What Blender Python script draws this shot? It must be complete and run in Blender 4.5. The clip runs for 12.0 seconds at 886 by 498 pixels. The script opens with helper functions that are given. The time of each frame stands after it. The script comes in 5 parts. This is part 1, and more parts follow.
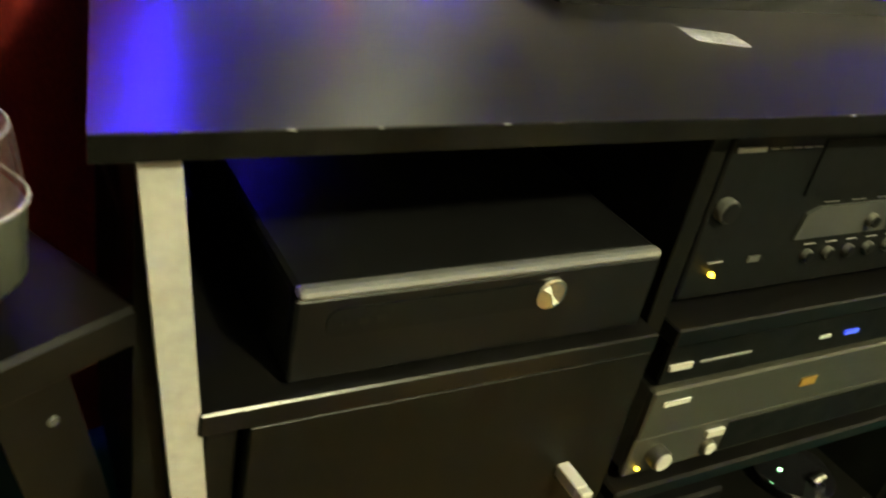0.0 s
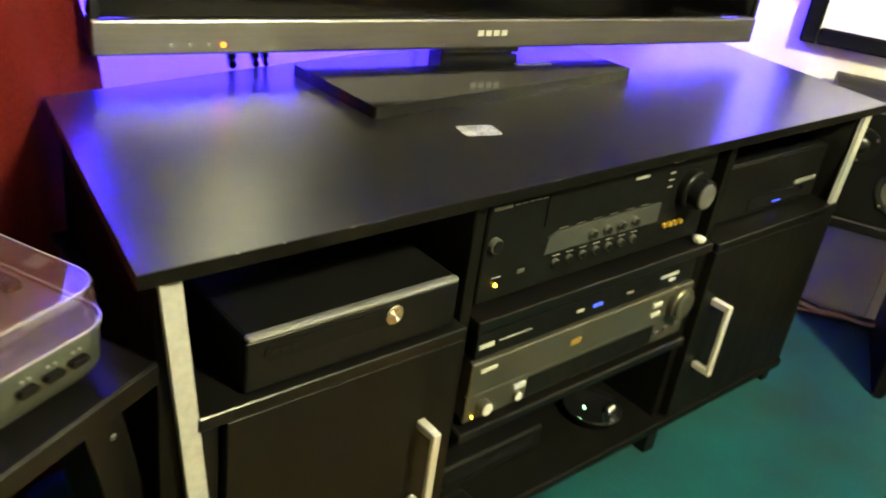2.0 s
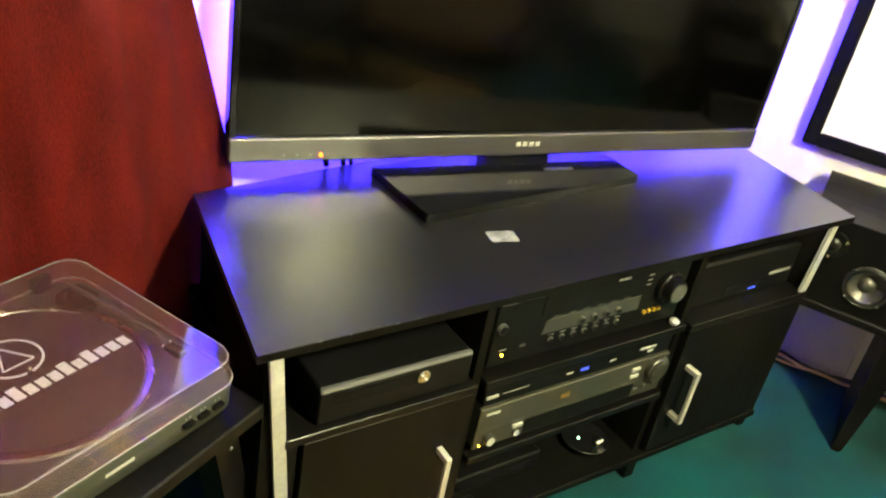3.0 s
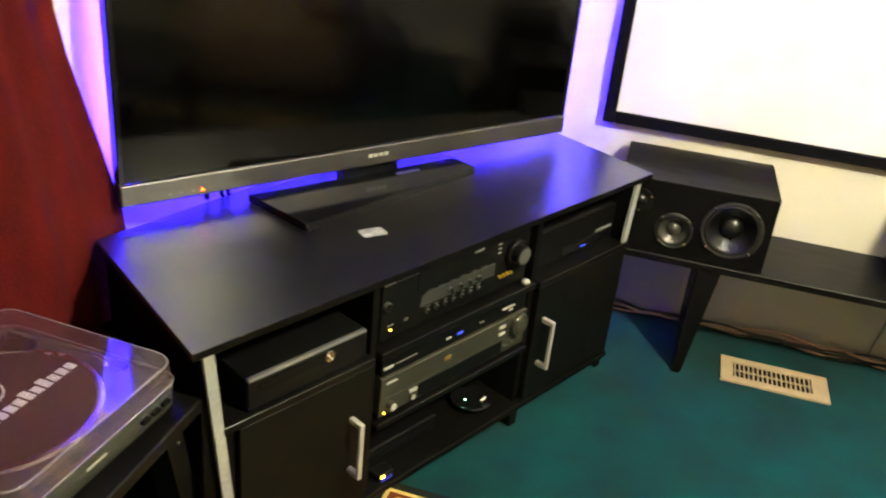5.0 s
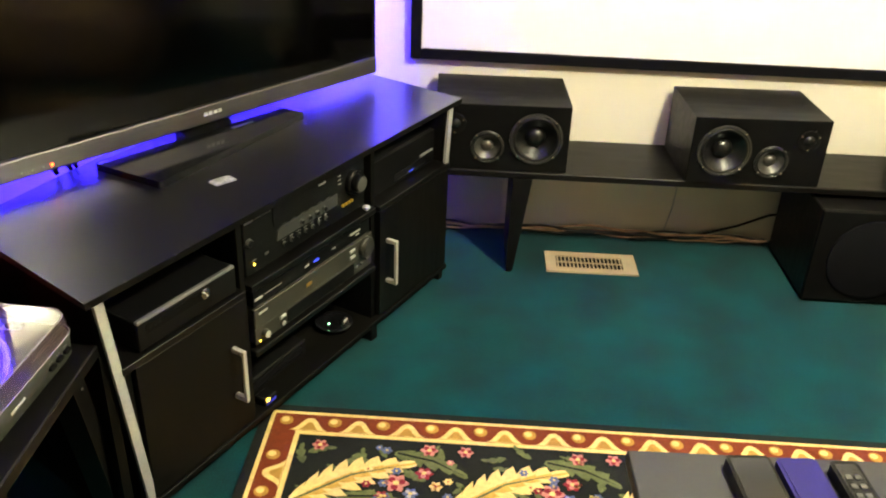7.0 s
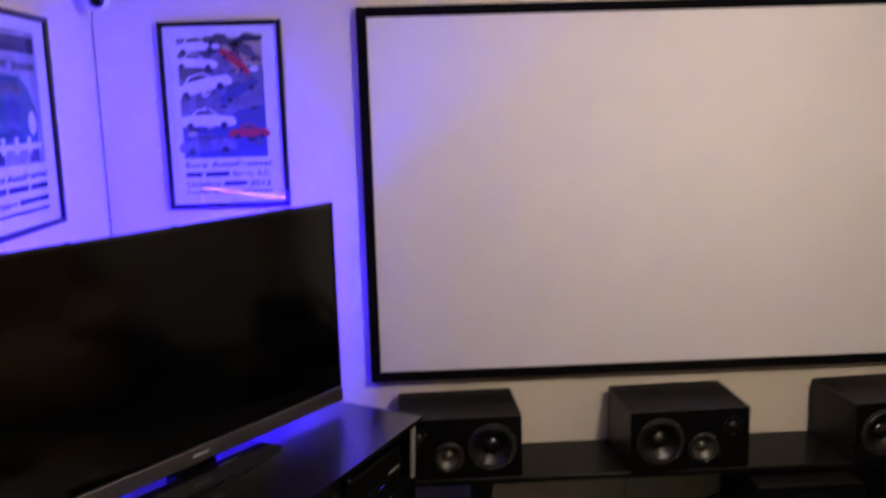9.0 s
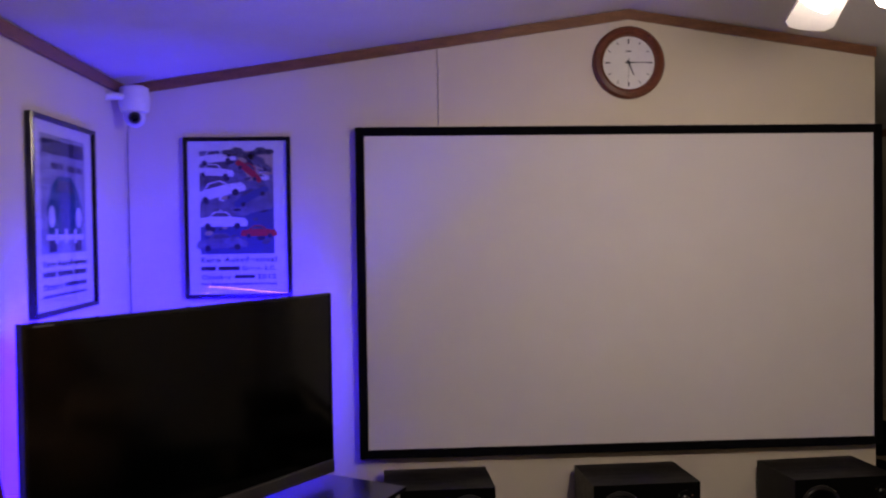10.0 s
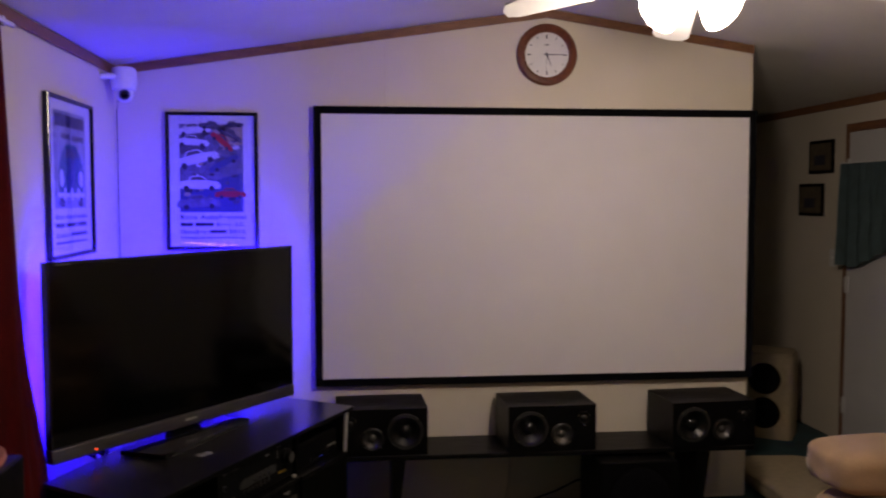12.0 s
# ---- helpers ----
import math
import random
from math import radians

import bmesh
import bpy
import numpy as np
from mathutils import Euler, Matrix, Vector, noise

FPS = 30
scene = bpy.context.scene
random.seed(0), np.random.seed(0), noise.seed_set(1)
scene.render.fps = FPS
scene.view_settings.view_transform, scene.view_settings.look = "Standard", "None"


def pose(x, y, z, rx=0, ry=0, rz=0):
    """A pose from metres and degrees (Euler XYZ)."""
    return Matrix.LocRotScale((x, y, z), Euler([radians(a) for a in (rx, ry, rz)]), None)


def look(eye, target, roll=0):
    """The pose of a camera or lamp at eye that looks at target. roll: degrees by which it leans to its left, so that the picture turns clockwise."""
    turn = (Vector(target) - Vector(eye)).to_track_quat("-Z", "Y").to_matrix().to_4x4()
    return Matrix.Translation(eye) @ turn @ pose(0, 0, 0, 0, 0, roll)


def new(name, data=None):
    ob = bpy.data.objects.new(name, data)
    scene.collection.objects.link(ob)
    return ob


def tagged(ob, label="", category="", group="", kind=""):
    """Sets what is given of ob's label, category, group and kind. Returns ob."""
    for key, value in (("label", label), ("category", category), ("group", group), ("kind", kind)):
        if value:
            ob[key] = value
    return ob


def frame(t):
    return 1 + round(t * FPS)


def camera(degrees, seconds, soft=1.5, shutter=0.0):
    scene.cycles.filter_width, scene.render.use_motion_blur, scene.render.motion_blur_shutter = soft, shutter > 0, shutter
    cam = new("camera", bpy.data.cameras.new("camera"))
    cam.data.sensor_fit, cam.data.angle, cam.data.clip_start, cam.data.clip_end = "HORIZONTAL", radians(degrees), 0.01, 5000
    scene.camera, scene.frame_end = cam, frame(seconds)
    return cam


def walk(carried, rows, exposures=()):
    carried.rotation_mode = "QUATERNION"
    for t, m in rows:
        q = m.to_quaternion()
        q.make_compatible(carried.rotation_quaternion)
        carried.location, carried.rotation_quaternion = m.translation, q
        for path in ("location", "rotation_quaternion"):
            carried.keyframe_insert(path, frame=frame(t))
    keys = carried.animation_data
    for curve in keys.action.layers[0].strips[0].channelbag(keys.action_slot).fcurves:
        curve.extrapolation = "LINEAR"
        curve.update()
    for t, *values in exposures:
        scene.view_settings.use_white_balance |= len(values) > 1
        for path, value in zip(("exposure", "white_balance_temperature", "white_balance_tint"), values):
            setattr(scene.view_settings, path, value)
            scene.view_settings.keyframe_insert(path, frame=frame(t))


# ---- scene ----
cam = camera(54.0, 12.0, soft=2.0, shutter=0.5)
PATH = [
    (0, (0.771, -1.805, 0.777), (-0.084, -0.288, -0.207), 12.0),
    (0.5, (0.792, -1.813, 0.828), (-0.17, -0.419, -0.235), 9.3),
    (1, (0.866, -1.98, 0.792), (0.006, -0.373, -0.031), 4.0),
    (1.5, (0.883, -2.035, 0.807), (0.069, -0.329, 0.155), 2.1),
    (2, (0.908, -2.09, 0.994), (0.313, -0.417, 0.073), 8.3),
    (2.5, (1.017, -2.26, 1.281), (0.382, -0.738, 0.148), 11.2),
    (2.7, (1.043, -2.293, 1.326), (0.323, -0.766, 0.255), 10.8),
    (4.3, (1.001, -2.613, 1.389), (0.448, -0.905, 0.508), 6.4),
    (4.5, (1.029, -2.672, 1.414), (0.495, -0.951, 0.547), 5.3),
    (5, (1.105, -2.605, 1.409), (0.674, -0.87, 0.513), 5.9),
    (5.5, (1.165, -2.589, 1.389), (0.754, -0.865, 0.462), 3.8),
    (6, (1.141, -2.678, 1.383), (0.896, -0.955, 0.398), 2.6),
    (6.5, (1.07, -2.821, 1.399), (0.996, -1.067, 0.441), 1.0),
    (6.7, (1.082, -2.852, 1.421), (1.054, -1.095, 0.466), 2.9),
    (8.3, (1.287, -2.877, 1.468), (1.139, -0.999, 0.796), -2.7),
    (8.5, (1.161, -2.957, 1.453), (1.062, -1.038, 0.898), -2.4),
    (9, (1.089, -3.133, 1.62), (1.157, -1.16, 1.297), -1.7),
    (9.5, (1.123, -3.338, 1.58), (1.283, -1.347, 1.473), -2.0),
    (10, (1.057, -3.56, 1.552), (1.176, -1.564, 1.507), -0.8),
    (10.5, (1.131, -3.794, 1.556), (1.103, -1.795, 1.506), -0.5),
    (11, (1.121, -3.946, 1.547), (1.073, -1.951, 1.424), -1.3),
    (11.5, (1.063, -4.129, 1.547), (1.141, -2.133, 1.439), -2.3),
    (12, (1.101, -4.22, 1.536), (1.307, -2.235, 1.417), -0.0),
]
EXPOSURES = [(0, 2.4, 7600, -28), (0.6, 2.45, 7600, -28), (1.2, 2.75, 7600, -28), (2.7, 2.8, 7600, -28), (4.3, 2.25, 6800, -16), (6.7, 2.2, 6700, -14), (8.3, 1.65, 6500, 2), (8.5, 1.15, 6500, 6), (9, 0.12, 6500, 13),
             (9.5, -0.55, 6500, 17), (10, -0.72, 6500, 17), (11, -0.66, 6500, 17), (12, -0.52, 6500, 17)]
walk(cam, [(t, look(eye, target, roll)) for t, eye, target, roll in PATH], EXPOSURES)

# ---- light ----
world = bpy.data.worlds.new("night")
scene.world = world
world.use_nodes = True
world.node_tree.nodes["Background"].inputs[0].default_value = (0.01, 0.012, 0.02, 1)
world.node_tree.nodes["Background"].inputs[1].default_value = 0.2

FAN = Vector((2.10, -1.70, 0.035))
bulb = bpy.data.lights.new("fan_bulb", "POINT")
bulb.energy, bulb.color, bulb.shadow_soft_size = 44, (1.0, 0.83, 0.68), 0.07
new("fan_bulb", bulb).matrix_world = pose(FAN.x, FAN.y, 2.01)
LED = (0.019, 0.005, 1.0)
LED_POWER = 1050.0
SHADE_POWER = 30.0


# ---- materials ----
def material(name, colour, rough=0.5, metal=0.0, vary=0.12, scale=30.0, bump=0.0, fine=400.0, spec=0.5, stretch=(1, 1, 1), coat=0.0, second=None, sheen=0.0):
    """Noise at two scales over a base colour, with a fine relief."""
    m = bpy.data.materials.new(name)
    m.use_nodes = True
    nt = m.node_tree
    b = nt.nodes["Principled BSDF"]
    b.inputs["Metallic"].default_value = metal
    b.inputs["Specular IOR Level"].default_value = spec
    b.inputs["Coat Weight"].default_value = coat
    b.inputs["Sheen Weight"].default_value = sheen
    co = nt.nodes.new("ShaderNodeTexCoord")
    mp = nt.nodes.new("ShaderNodeMapping")
    mp.inputs["Scale"].default_value = stretch
    nt.links.new(co.outputs["Object"], mp.inputs["Vector"])
    n1, n2 = nt.nodes.new("ShaderNodeTexNoise"), nt.nodes.new("ShaderNodeTexNoise")
    for n, s, d in ((n1, scale, 5.0), (n2, fine, 3.0)):
        n.inputs["Scale"].default_value, n.inputs["Detail"].default_value = s, d
        nt.links.new(mp.outputs["Vector"], n.inputs["Vector"])
    add = nt.nodes.new("ShaderNodeMath")
    add.operation = "ADD"
    half = nt.nodes.new("ShaderNodeMath")
    half.operation = "MULTIPLY"
    half.inputs[1].default_value = 0.5
    nt.links.new(n1.outputs["Fac"], add.inputs[0])
    nt.links.new(n2.outputs["Fac"], add.inputs[1])
    nt.links.new(add.outputs[0], half.inputs[0])
    ramp = nt.nodes.new("ShaderNodeValToRGB")
    ramp.color_ramp.elements[0].position, ramp.color_ramp.elements[1].position = 0.35, 0.65
    lo = [c * (1 - vary) for c in colour]
    hi = list(second) if second else [min(1, c * (1 + vary)) for c in colour]
    ramp.color_ramp.elements[0].color, ramp.color_ramp.elements[1].color = (*lo, 1), (*hi, 1)
    nt.links.new(half.outputs[0], ramp.inputs[0])
    nt.links.new(ramp.outputs[0], b.inputs["Base Color"])
    rr = nt.nodes.new("ShaderNodeMapRange")
    rr.inputs["From Min"].default_value, rr.inputs["From Max"].default_value = 0.3, 0.7
    rr.inputs["To Min"].default_value, rr.inputs["To Max"].default_value = max(0.02, rough * 0.85), min(1, rough * 1.15)
    nt.links.new(n1.outputs["Fac"], rr.inputs["Value"])
    nt.links.new(rr.outputs[0], b.inputs["Roughness"])
    if bump:
        bp = nt.nodes.new("ShaderNodeBump")
        bp.inputs["Strength"].default_value, bp.inputs["Distance"].default_value = min(1, bump), 0.002
        nt.links.new(half.outputs[0], bp.inputs["Height"])
        nt.links.new(bp.outputs[0], b.inputs["Normal"])
    return m


def glow(name, colour, power):
    m = bpy.data.materials.new(name)
    m.use_nodes = True
    b = m.node_tree.nodes["Principled BSDF"]
    b.inputs["Base Color"].default_value = (*colour, 1)
    b.inputs["Emission Color"].default_value = (*colour, 1)
    b.inputs["Emission Strength"].default_value = power
    return m


def clear(name, colour, rough=0.02, base=0.05, edge=0.5):
    """Thin clear plastic or picture glass: a clear sheet with a gloss that grows at a slant."""
    m = bpy.data.materials.new(name)
    m.use_nodes = True
    nt = m.node_tree
    out = nt.nodes["Material Output"]
    nt.nodes.remove(nt.nodes["Principled BSDF"])
    tr, gl, mix, lw = (nt.nodes.new("ShaderNodeBsdfTransparent"), nt.nodes.new("ShaderNodeBsdfGlossy"),
                       nt.nodes.new("ShaderNodeMixShader"), nt.nodes.new("ShaderNodeLayerWeight"))
    lw.inputs["Blend"].default_value = 0.5
    pw, rg = nt.nodes.new("ShaderNodeMath"), nt.nodes.new("ShaderNodeMapRange")
    pw.operation, pw.inputs[1].default_value = "POWER", 4.0
    rg.inputs["To Min"].default_value, rg.inputs["To Max"].default_value = base, edge
    tr.inputs[0].default_value = (*colour, 1)
    gl.inputs["Roughness"].default_value = rough
    nt.links.new(lw.outputs["Facing"], pw.inputs[0])
    nt.links.new(pw.outputs[0], rg.inputs["Value"])
    nt.links.new(rg.outputs[0], mix.inputs[0])
    nt.links.new(tr.outputs[0], mix.inputs[1])
    nt.links.new(gl.outputs[0], mix.inputs[2])
    nt.links.new(mix.outputs[0], out.inputs["Surface"])
    return m


WALL = material("cream_wall_panel", (0.70, 0.64, 0.52), 0.6, vary=0.05, scale=3, bump=0.10, fine=250)
CEIL = material("white_ceiling", (0.76, 0.74, 0.70), 0.8, vary=0.05, scale=4, bump=0.5, fine=120)
TRIM = material("oak_trim", (0.22, 0.10, 0.045), 0.45, vary=0.35, scale=8, fine=60, bump=0.15, stretch=(1, 1, 6))
CARPET = material("teal_carpet", (0.0008, 0.023, 0.029), 0.95, vary=0.55, scale=5.5, bump=1.0, fine=260, spec=0.1, second=(0.0016, 0.052, 0.058), sheen=0.10)
BLACKWOOD = material("black_wood_laminate", (0.0036, 0.0034, 0.0032), 0.29, vary=0.10, scale=14, bump=0.0, fine=160, spec=0.22, stretch=(1, 7, 7))
DOORWOOD = material("black_wood_grain", (0.0034, 0.0033, 0.0028), 0.42, vary=0.5, scale=6, bump=0.12, fine=90, spec=0.10, stretch=(10, 10, 1))
EDGING = material("silver_edging", (0.37, 0.365, 0.345), 0.42, metal=0.25, vary=0.14, scale=10, fine=120, bump=0.08)
LETTER = material("dim_print", (0.20, 0.20, 0.19), 0.6, vary=0.2)
for n in BLACKWOOD.node_tree.nodes:   # an even satin
    if n.type == "MAP_RANGE":
        n.inputs["To Min"].default_value, n.inputs["To Max"].default_value = 0.283, 0.295
TOPWOOD = material("black_satin_top", (0.0036, 0.0034, 0.0032), 0.30, vary=0.10, scale=14, fine=160, spec=0.65, stretch=(1, 7, 7), coat=0.7)
for n in TOPWOOD.node_tree.nodes:
    if n.type == "MAP_RANGE":
        n.inputs["To Min"].default_value, n.inputs["To Max"].default_value = 0.30, 0.315
TOPWOOD.node_tree.nodes["Principled BSDF"].inputs["Coat Roughness"].default_value = 0.31
FACEBLACK = material("dull_black_fascia", (0.0035, 0.0038, 0.0038), 0.5, vary=0.2, scale=40, bump=0.05, fine=700, spec=0.10)
BLACKSHELF = material("black_painted_board", (0.0040, 0.0037, 0.0035), 0.38, vary=0.4, scale=9, bump=0.10, fine=260, stretch=(1, 4, 4), spec=0.15)
BLACKPLASTIC = material("black_plastic", (0.0042, 0.0042, 0.0044), 0.36, vary=0.25, scale=40, bump=0.06, fine=700, spec=0.14)
MATTEBLACK = material("matte_black", (0.0024, 0.0024, 0.0024), 0.6, vary=0.3, scale=30, bump=0.12, fine=500, spec=0.07)
FELT = material("black_felt", (0.004, 0.004, 0.005), 0.95, vary=0.3, scale=60, bump=0.3, fine=900, spec=0.05)
GLOSSBLACK = material("gloss_black", (0.006, 0.006, 0.007), 0.10, vary=0.2, scale=8, fine=60)
SCREENGLASS = material("tv_glass", (0.0004, 0.0004, 0.0004), 0.10, vary=0.05, scale=2, fine=20, spec=0.30)
BEZEL = material("brushed_grey_bezel", (0.145, 0.137, 0.14), 0.36, metal=0.9, vary=0.12, scale=12, bump=0.04, fine=400, stretch=(1, 12, 12))
SILVER = material("silver_edge", (0.46, 0.455, 0.42), 0.45, metal=0.15, vary=0.08, scale=12, fine=200, bump=0.05)
CHROME = material("satin_chrome", (0.62, 0.61, 0.58), 0.25, metal=1.0, vary=0.08, scale=40, fine=400)
CHAMPAGNE = material("champagne_metal", (0.070, 0.068, 0.055), 0.38, metal=0.6, vary=0.1, scale=30, bump=0.05, fine=500, stretch=(1, 10, 10))
GREYPLASTIC = material("grey_plastic", (0.034, 0.036, 0.029), 0.36, vary=0.12, scale=40, fine=400, bump=0.05)
MIDGREY = material("dark_grey_plastic", (0.06, 0.06, 0.055), 0.4, vary=0.15, scale=40, fine=400)
WHITE = material("white_plastic", (0.75, 0.75, 0.73), 0.4, vary=0.05, scale=20, fine=200)
PRINT = material("white_print", (0.7, 0.7, 0.66), 0.6, vary=0.05)
CANVAS = material("projection_screen", (0.74, 0.72, 0.72), 0.9, vary=0.025, scale=5, bump=0.08, fine=600, spec=0.2)
CONE = material("speaker_cone", (0.0045, 0.0045, 0.0045), 0.32, vary=0.2, scale=50, bump=0.08, fine=500)
SILVERCONE = material("silver_cone", (0.10, 0.096, 0.09), 0.36, metal=0.6, vary=0.2, scale=60, fine=500)
RUBBER = material("rubber_surround", (0.006, 0.006, 0.006), 0.32, vary=0.2, scale=60)
STRIPMETAL = material("satin_strip", (0.20, 0.20, 0.205), 0.38, metal=0.6, vary=0.06, scale=40, fine=300)
HANDLE = material("satin_nickel", (0.50, 0.48, 0.44), 0.4, metal=0.35, vary=0.06, scale=40, fine=400)
DRIVERRIM = material("dark_metal_rim", (0.040, 0.039, 0.037), 0.30, metal=0.5, vary=0.15, scale=40)
CURTAIN = material("red_curtain", (0.130, 0.0095, 0.0092), 0.9, vary=0.4, scale=22, bump=0.5, fine=500, stretch=(1, 1, 0.3), spec=0.15)
VENT = material("tan_register", (0.42, 0.32, 0.20), 0.45, vary=0.12, scale=25, bump=0.1, fine=300)
LEDMAT = glow("led_strip_light", LED, LED_POWER)
SHADELIT = glow("lit_glass_shade", (1.0, 0.86, 0.66), SHADE_POWER)
REDLED = glow("red_standby", (1.0, 0.05, 0.01), 4.0)
YELLOWLED = glow("amber_standby", (1.0, 0.55, 0.05), 3.0)
GREENLED = glow("green_standby", (0.45, 1.0, 0.55), 2.5)
BLUELED = glow("blue_standby", (0.05, 0.08, 1.0), 0.18)


# ---- mesh helpers ----
def box(bm, x0, x1, y0, y1, z0, z1, bevel=0.0, seg=1):
    vs = [bm.verts.new((x, y, z)) for x in (x0, x1) for y in (y0, y1) for z in (z0, z1)]
    fs = [bm.faces.new([vs[i] for i in q]) for q in ((0, 1, 3, 2), (4, 6, 7, 5), (0, 4, 5, 1), (2, 3, 7, 6), (0, 2, 6, 4), (1, 5, 7, 3))]
    if bevel:
        es = list({e for f in fs for e in f.edges})
        bmesh.ops.bevel(bm, geom=es, offset=bevel, segments=seg, profile=0.5, affect="EDGES")
    return bm


def lathe(bm, rings, m=None, seg=32, cap=True):
    """A turned shape round z from (radius, height) rings."""
    m = m or Matrix()
    loops = []
    for r, z in rings:
        loops.append([bm.verts.new(m @ Vector((r * math.cos(2 * math.pi * i / seg), r * math.sin(2 * math.pi * i / seg), z))) for i in range(seg)])
    for a, b in zip(loops, loops[1:]):
        for i in range(seg):
            bm.faces.new((a[i], a[(i + 1) % seg], b[(i + 1) % seg], b[i]))
    if cap is True:
        bm.faces.new(list(reversed(loops[0])))
    if cap:
        bm.faces.new(loops[-1])
    return bm


def prism(bm, pts, z0, z1, m=None):
    """An outline in x and y raised from z0 to z1."""
    m = m or Matrix()
    lo = [bm.verts.new(m @ Vector((x, y, z0))) for x, y in pts]
    hi = [bm.verts.new(m @ Vector((x, y, z1))) for x, y in pts]
    n = len(pts)
    for i in range(n):
        bm.faces.new((lo[i], lo[(i + 1) % n], hi[(i + 1) % n], hi[i]))
    bm.faces.new(list(reversed(lo)))
    bm.faces.new(hi)
    return bm


def tube(bm, pts, r, seg=8):
    pts = [Vector(p) for p in pts]
    loops = []
    for i, p in enumerate(pts):
        d = (pts[min(i + 1, len(pts) - 1)] - pts[max(i - 1, 0)]).normalized()
        a = d.orthogonal().normalized() if abs(d.z) > 0.95 else d.cross(Vector((0, 0, 1))).normalized()
        b = d.cross(a)
        loops.append([bm.verts.new(p + r * (a * math.cos(2 * math.pi * k / seg) + b * math.sin(2 * math.pi * k / seg))) for k in range(seg)])
    for a, b in zip(loops, loops[1:]):
        for k in range(seg):
            bm.faces.new((a[k], a[(k + 1) % seg], b[(k + 1) % seg], b[k]))
    bm.faces.new(list(reversed(loops[0])))
    bm.faces.new(loops[-1])
    return bm


def rounded(w, h, r, n=5):
    """A rounded rectangle's outline about the origin."""
    out = []
    for cx, cy, a in ((w / 2 - r, h / 2 - r, 0), (-w / 2 + r, h / 2 - r, 90), (-w / 2 + r, -h / 2 + r, 180), (w / 2 - r, -h / 2 + r, 270)):
        out += [(cx + r * math.cos(radians(a + 90 * k / n)), cy + r * math.sin(radians(a + 90 * k / n))) for k in range(n + 1)]
    return out


def finish(bm, smooth=False):
    bmesh.ops.recalc_face_normals(bm, faces=bm.faces)
    if smooth:
        for f in bm.faces:
            f.smooth = True
        for e in bm.edges:
            if len(e.link_faces) == 2 and e.calc_face_angle(0) > radians(35):
                e.smooth = False


def part(name, bm, mat, parent=None, label="", smooth=False):
    finish(bm, smooth)
    me = bpy.data.meshes.new(name)
    bm.to_mesh(me)
    bm.free()
    me.materials.append(mat)
    ob = new(name, me)
    if parent is not None:
        ob.parent = parent
    return tagged(ob, label)


def thing(name, label, category, m=None, group=""):
    ob = new(name)
    ob.empty_display_size = 0.05
    ob.matrix_basis = m or Matrix()
    return tagged(ob, label, category, group)


def B():
    return bmesh.new()


def boxpart(name, x0, x1, y0, y1, z0, z1, mat, parent=None, bevel=0.002, label="", seg=1):
    return part(name, box(B(), x0, x1, y0, y1, z0, z1, bevel, seg), mat, parent, label)


def structure(name, bm, mat, label, category):
    ob = part(name, bm, mat, None, label)
    return tagged(ob, label, category, kind="structure")


# ---- room ----
RIDGE_X, RIDGE_Z, EAVE_Z, XR, YB, YF = 2.05, 2.45, 2.145, 4.15, -6.0, 2.6


def roof(x):
    return RIDGE_Z - (RIDGE_Z - EAVE_Z) * abs(x - RIDGE_X) / RIDGE_X


structure("floor", box(B(), -0.1, XR + 0.1, YB - 0.1, YF + 0.1, -0.1, 0.0), CARPET, "teal green cut pile carpet, slightly worn", "carpet")
UP = Matrix(((1, 0, 0, 0), (0, 0, -1, 0), (0, 1, 0, 0), (0, 0, 0, 1)))   # outline's y becomes height


def gable(x0, x1, y, thick):
    xs = [x0] + ([RIDGE_X] if x0 < RIDGE_X < x1 else []) + [x1]
    pts = [(x0, 0), (x1, 0)] + [(x, roof(x)) for x in reversed(xs)]
    return prism(B(), pts, -y - thick, -y, UP)


# the screen wall is made of two wide panels with fine joints between them
wall_n = structure("wall_north", gable(-0.1, 3.10, 0.012, 0.09), WALL, "cream vinyl wall panelling behind the projection screen", "wall")
for x0, x1 in ((0.0, 1.2545), (1.2575, 3.10)):
    xs = [x0] + ([RIDGE_X] if x0 < RIDGE_X < x1 else []) + [x1]
    pts = [(x0, 0.0), (x1, 0.0)] + [(x, roof(x) - 0.002) for x in reversed(xs)]
    part("wall_panel", prism(B(), pts, -0.012, 0.0, UP), WALL, wall_n)
structure("wall_west", box(B(), -0.1, 0, YB, YF, 0, EAVE_Z), WALL, "cream vinyl side wall", "wall")
structure("wall_east", box(B(), XR, XR + 0.1, YB, YF, 0, EAVE_Z), WALL, "cream vinyl side wall beyond the screen", "wall")
structure("wall_south", gable(-0.1, XR + 0.1, YB - 0.1, 0.1), WALL, "cream wall at the room's rear", "wall")
structure("wall_far", gable(-0.1, XR + 0.1, YF, 0.1), WALL, "dim cream wall at the far end", "wall")
pts = [(-0.1, roof(-0.1)), (RIDGE_X, RIDGE_Z), (XR + 0.1, roof(XR + 0.1)), (XR + 0.1, 2.75), (-0.1, 2.75)]
structure("ceiling", prism(B(), pts, -YF - 0.1, -YB + 0.1, UP), CEIL, "white textured vaulted ceiling", "ceiling")
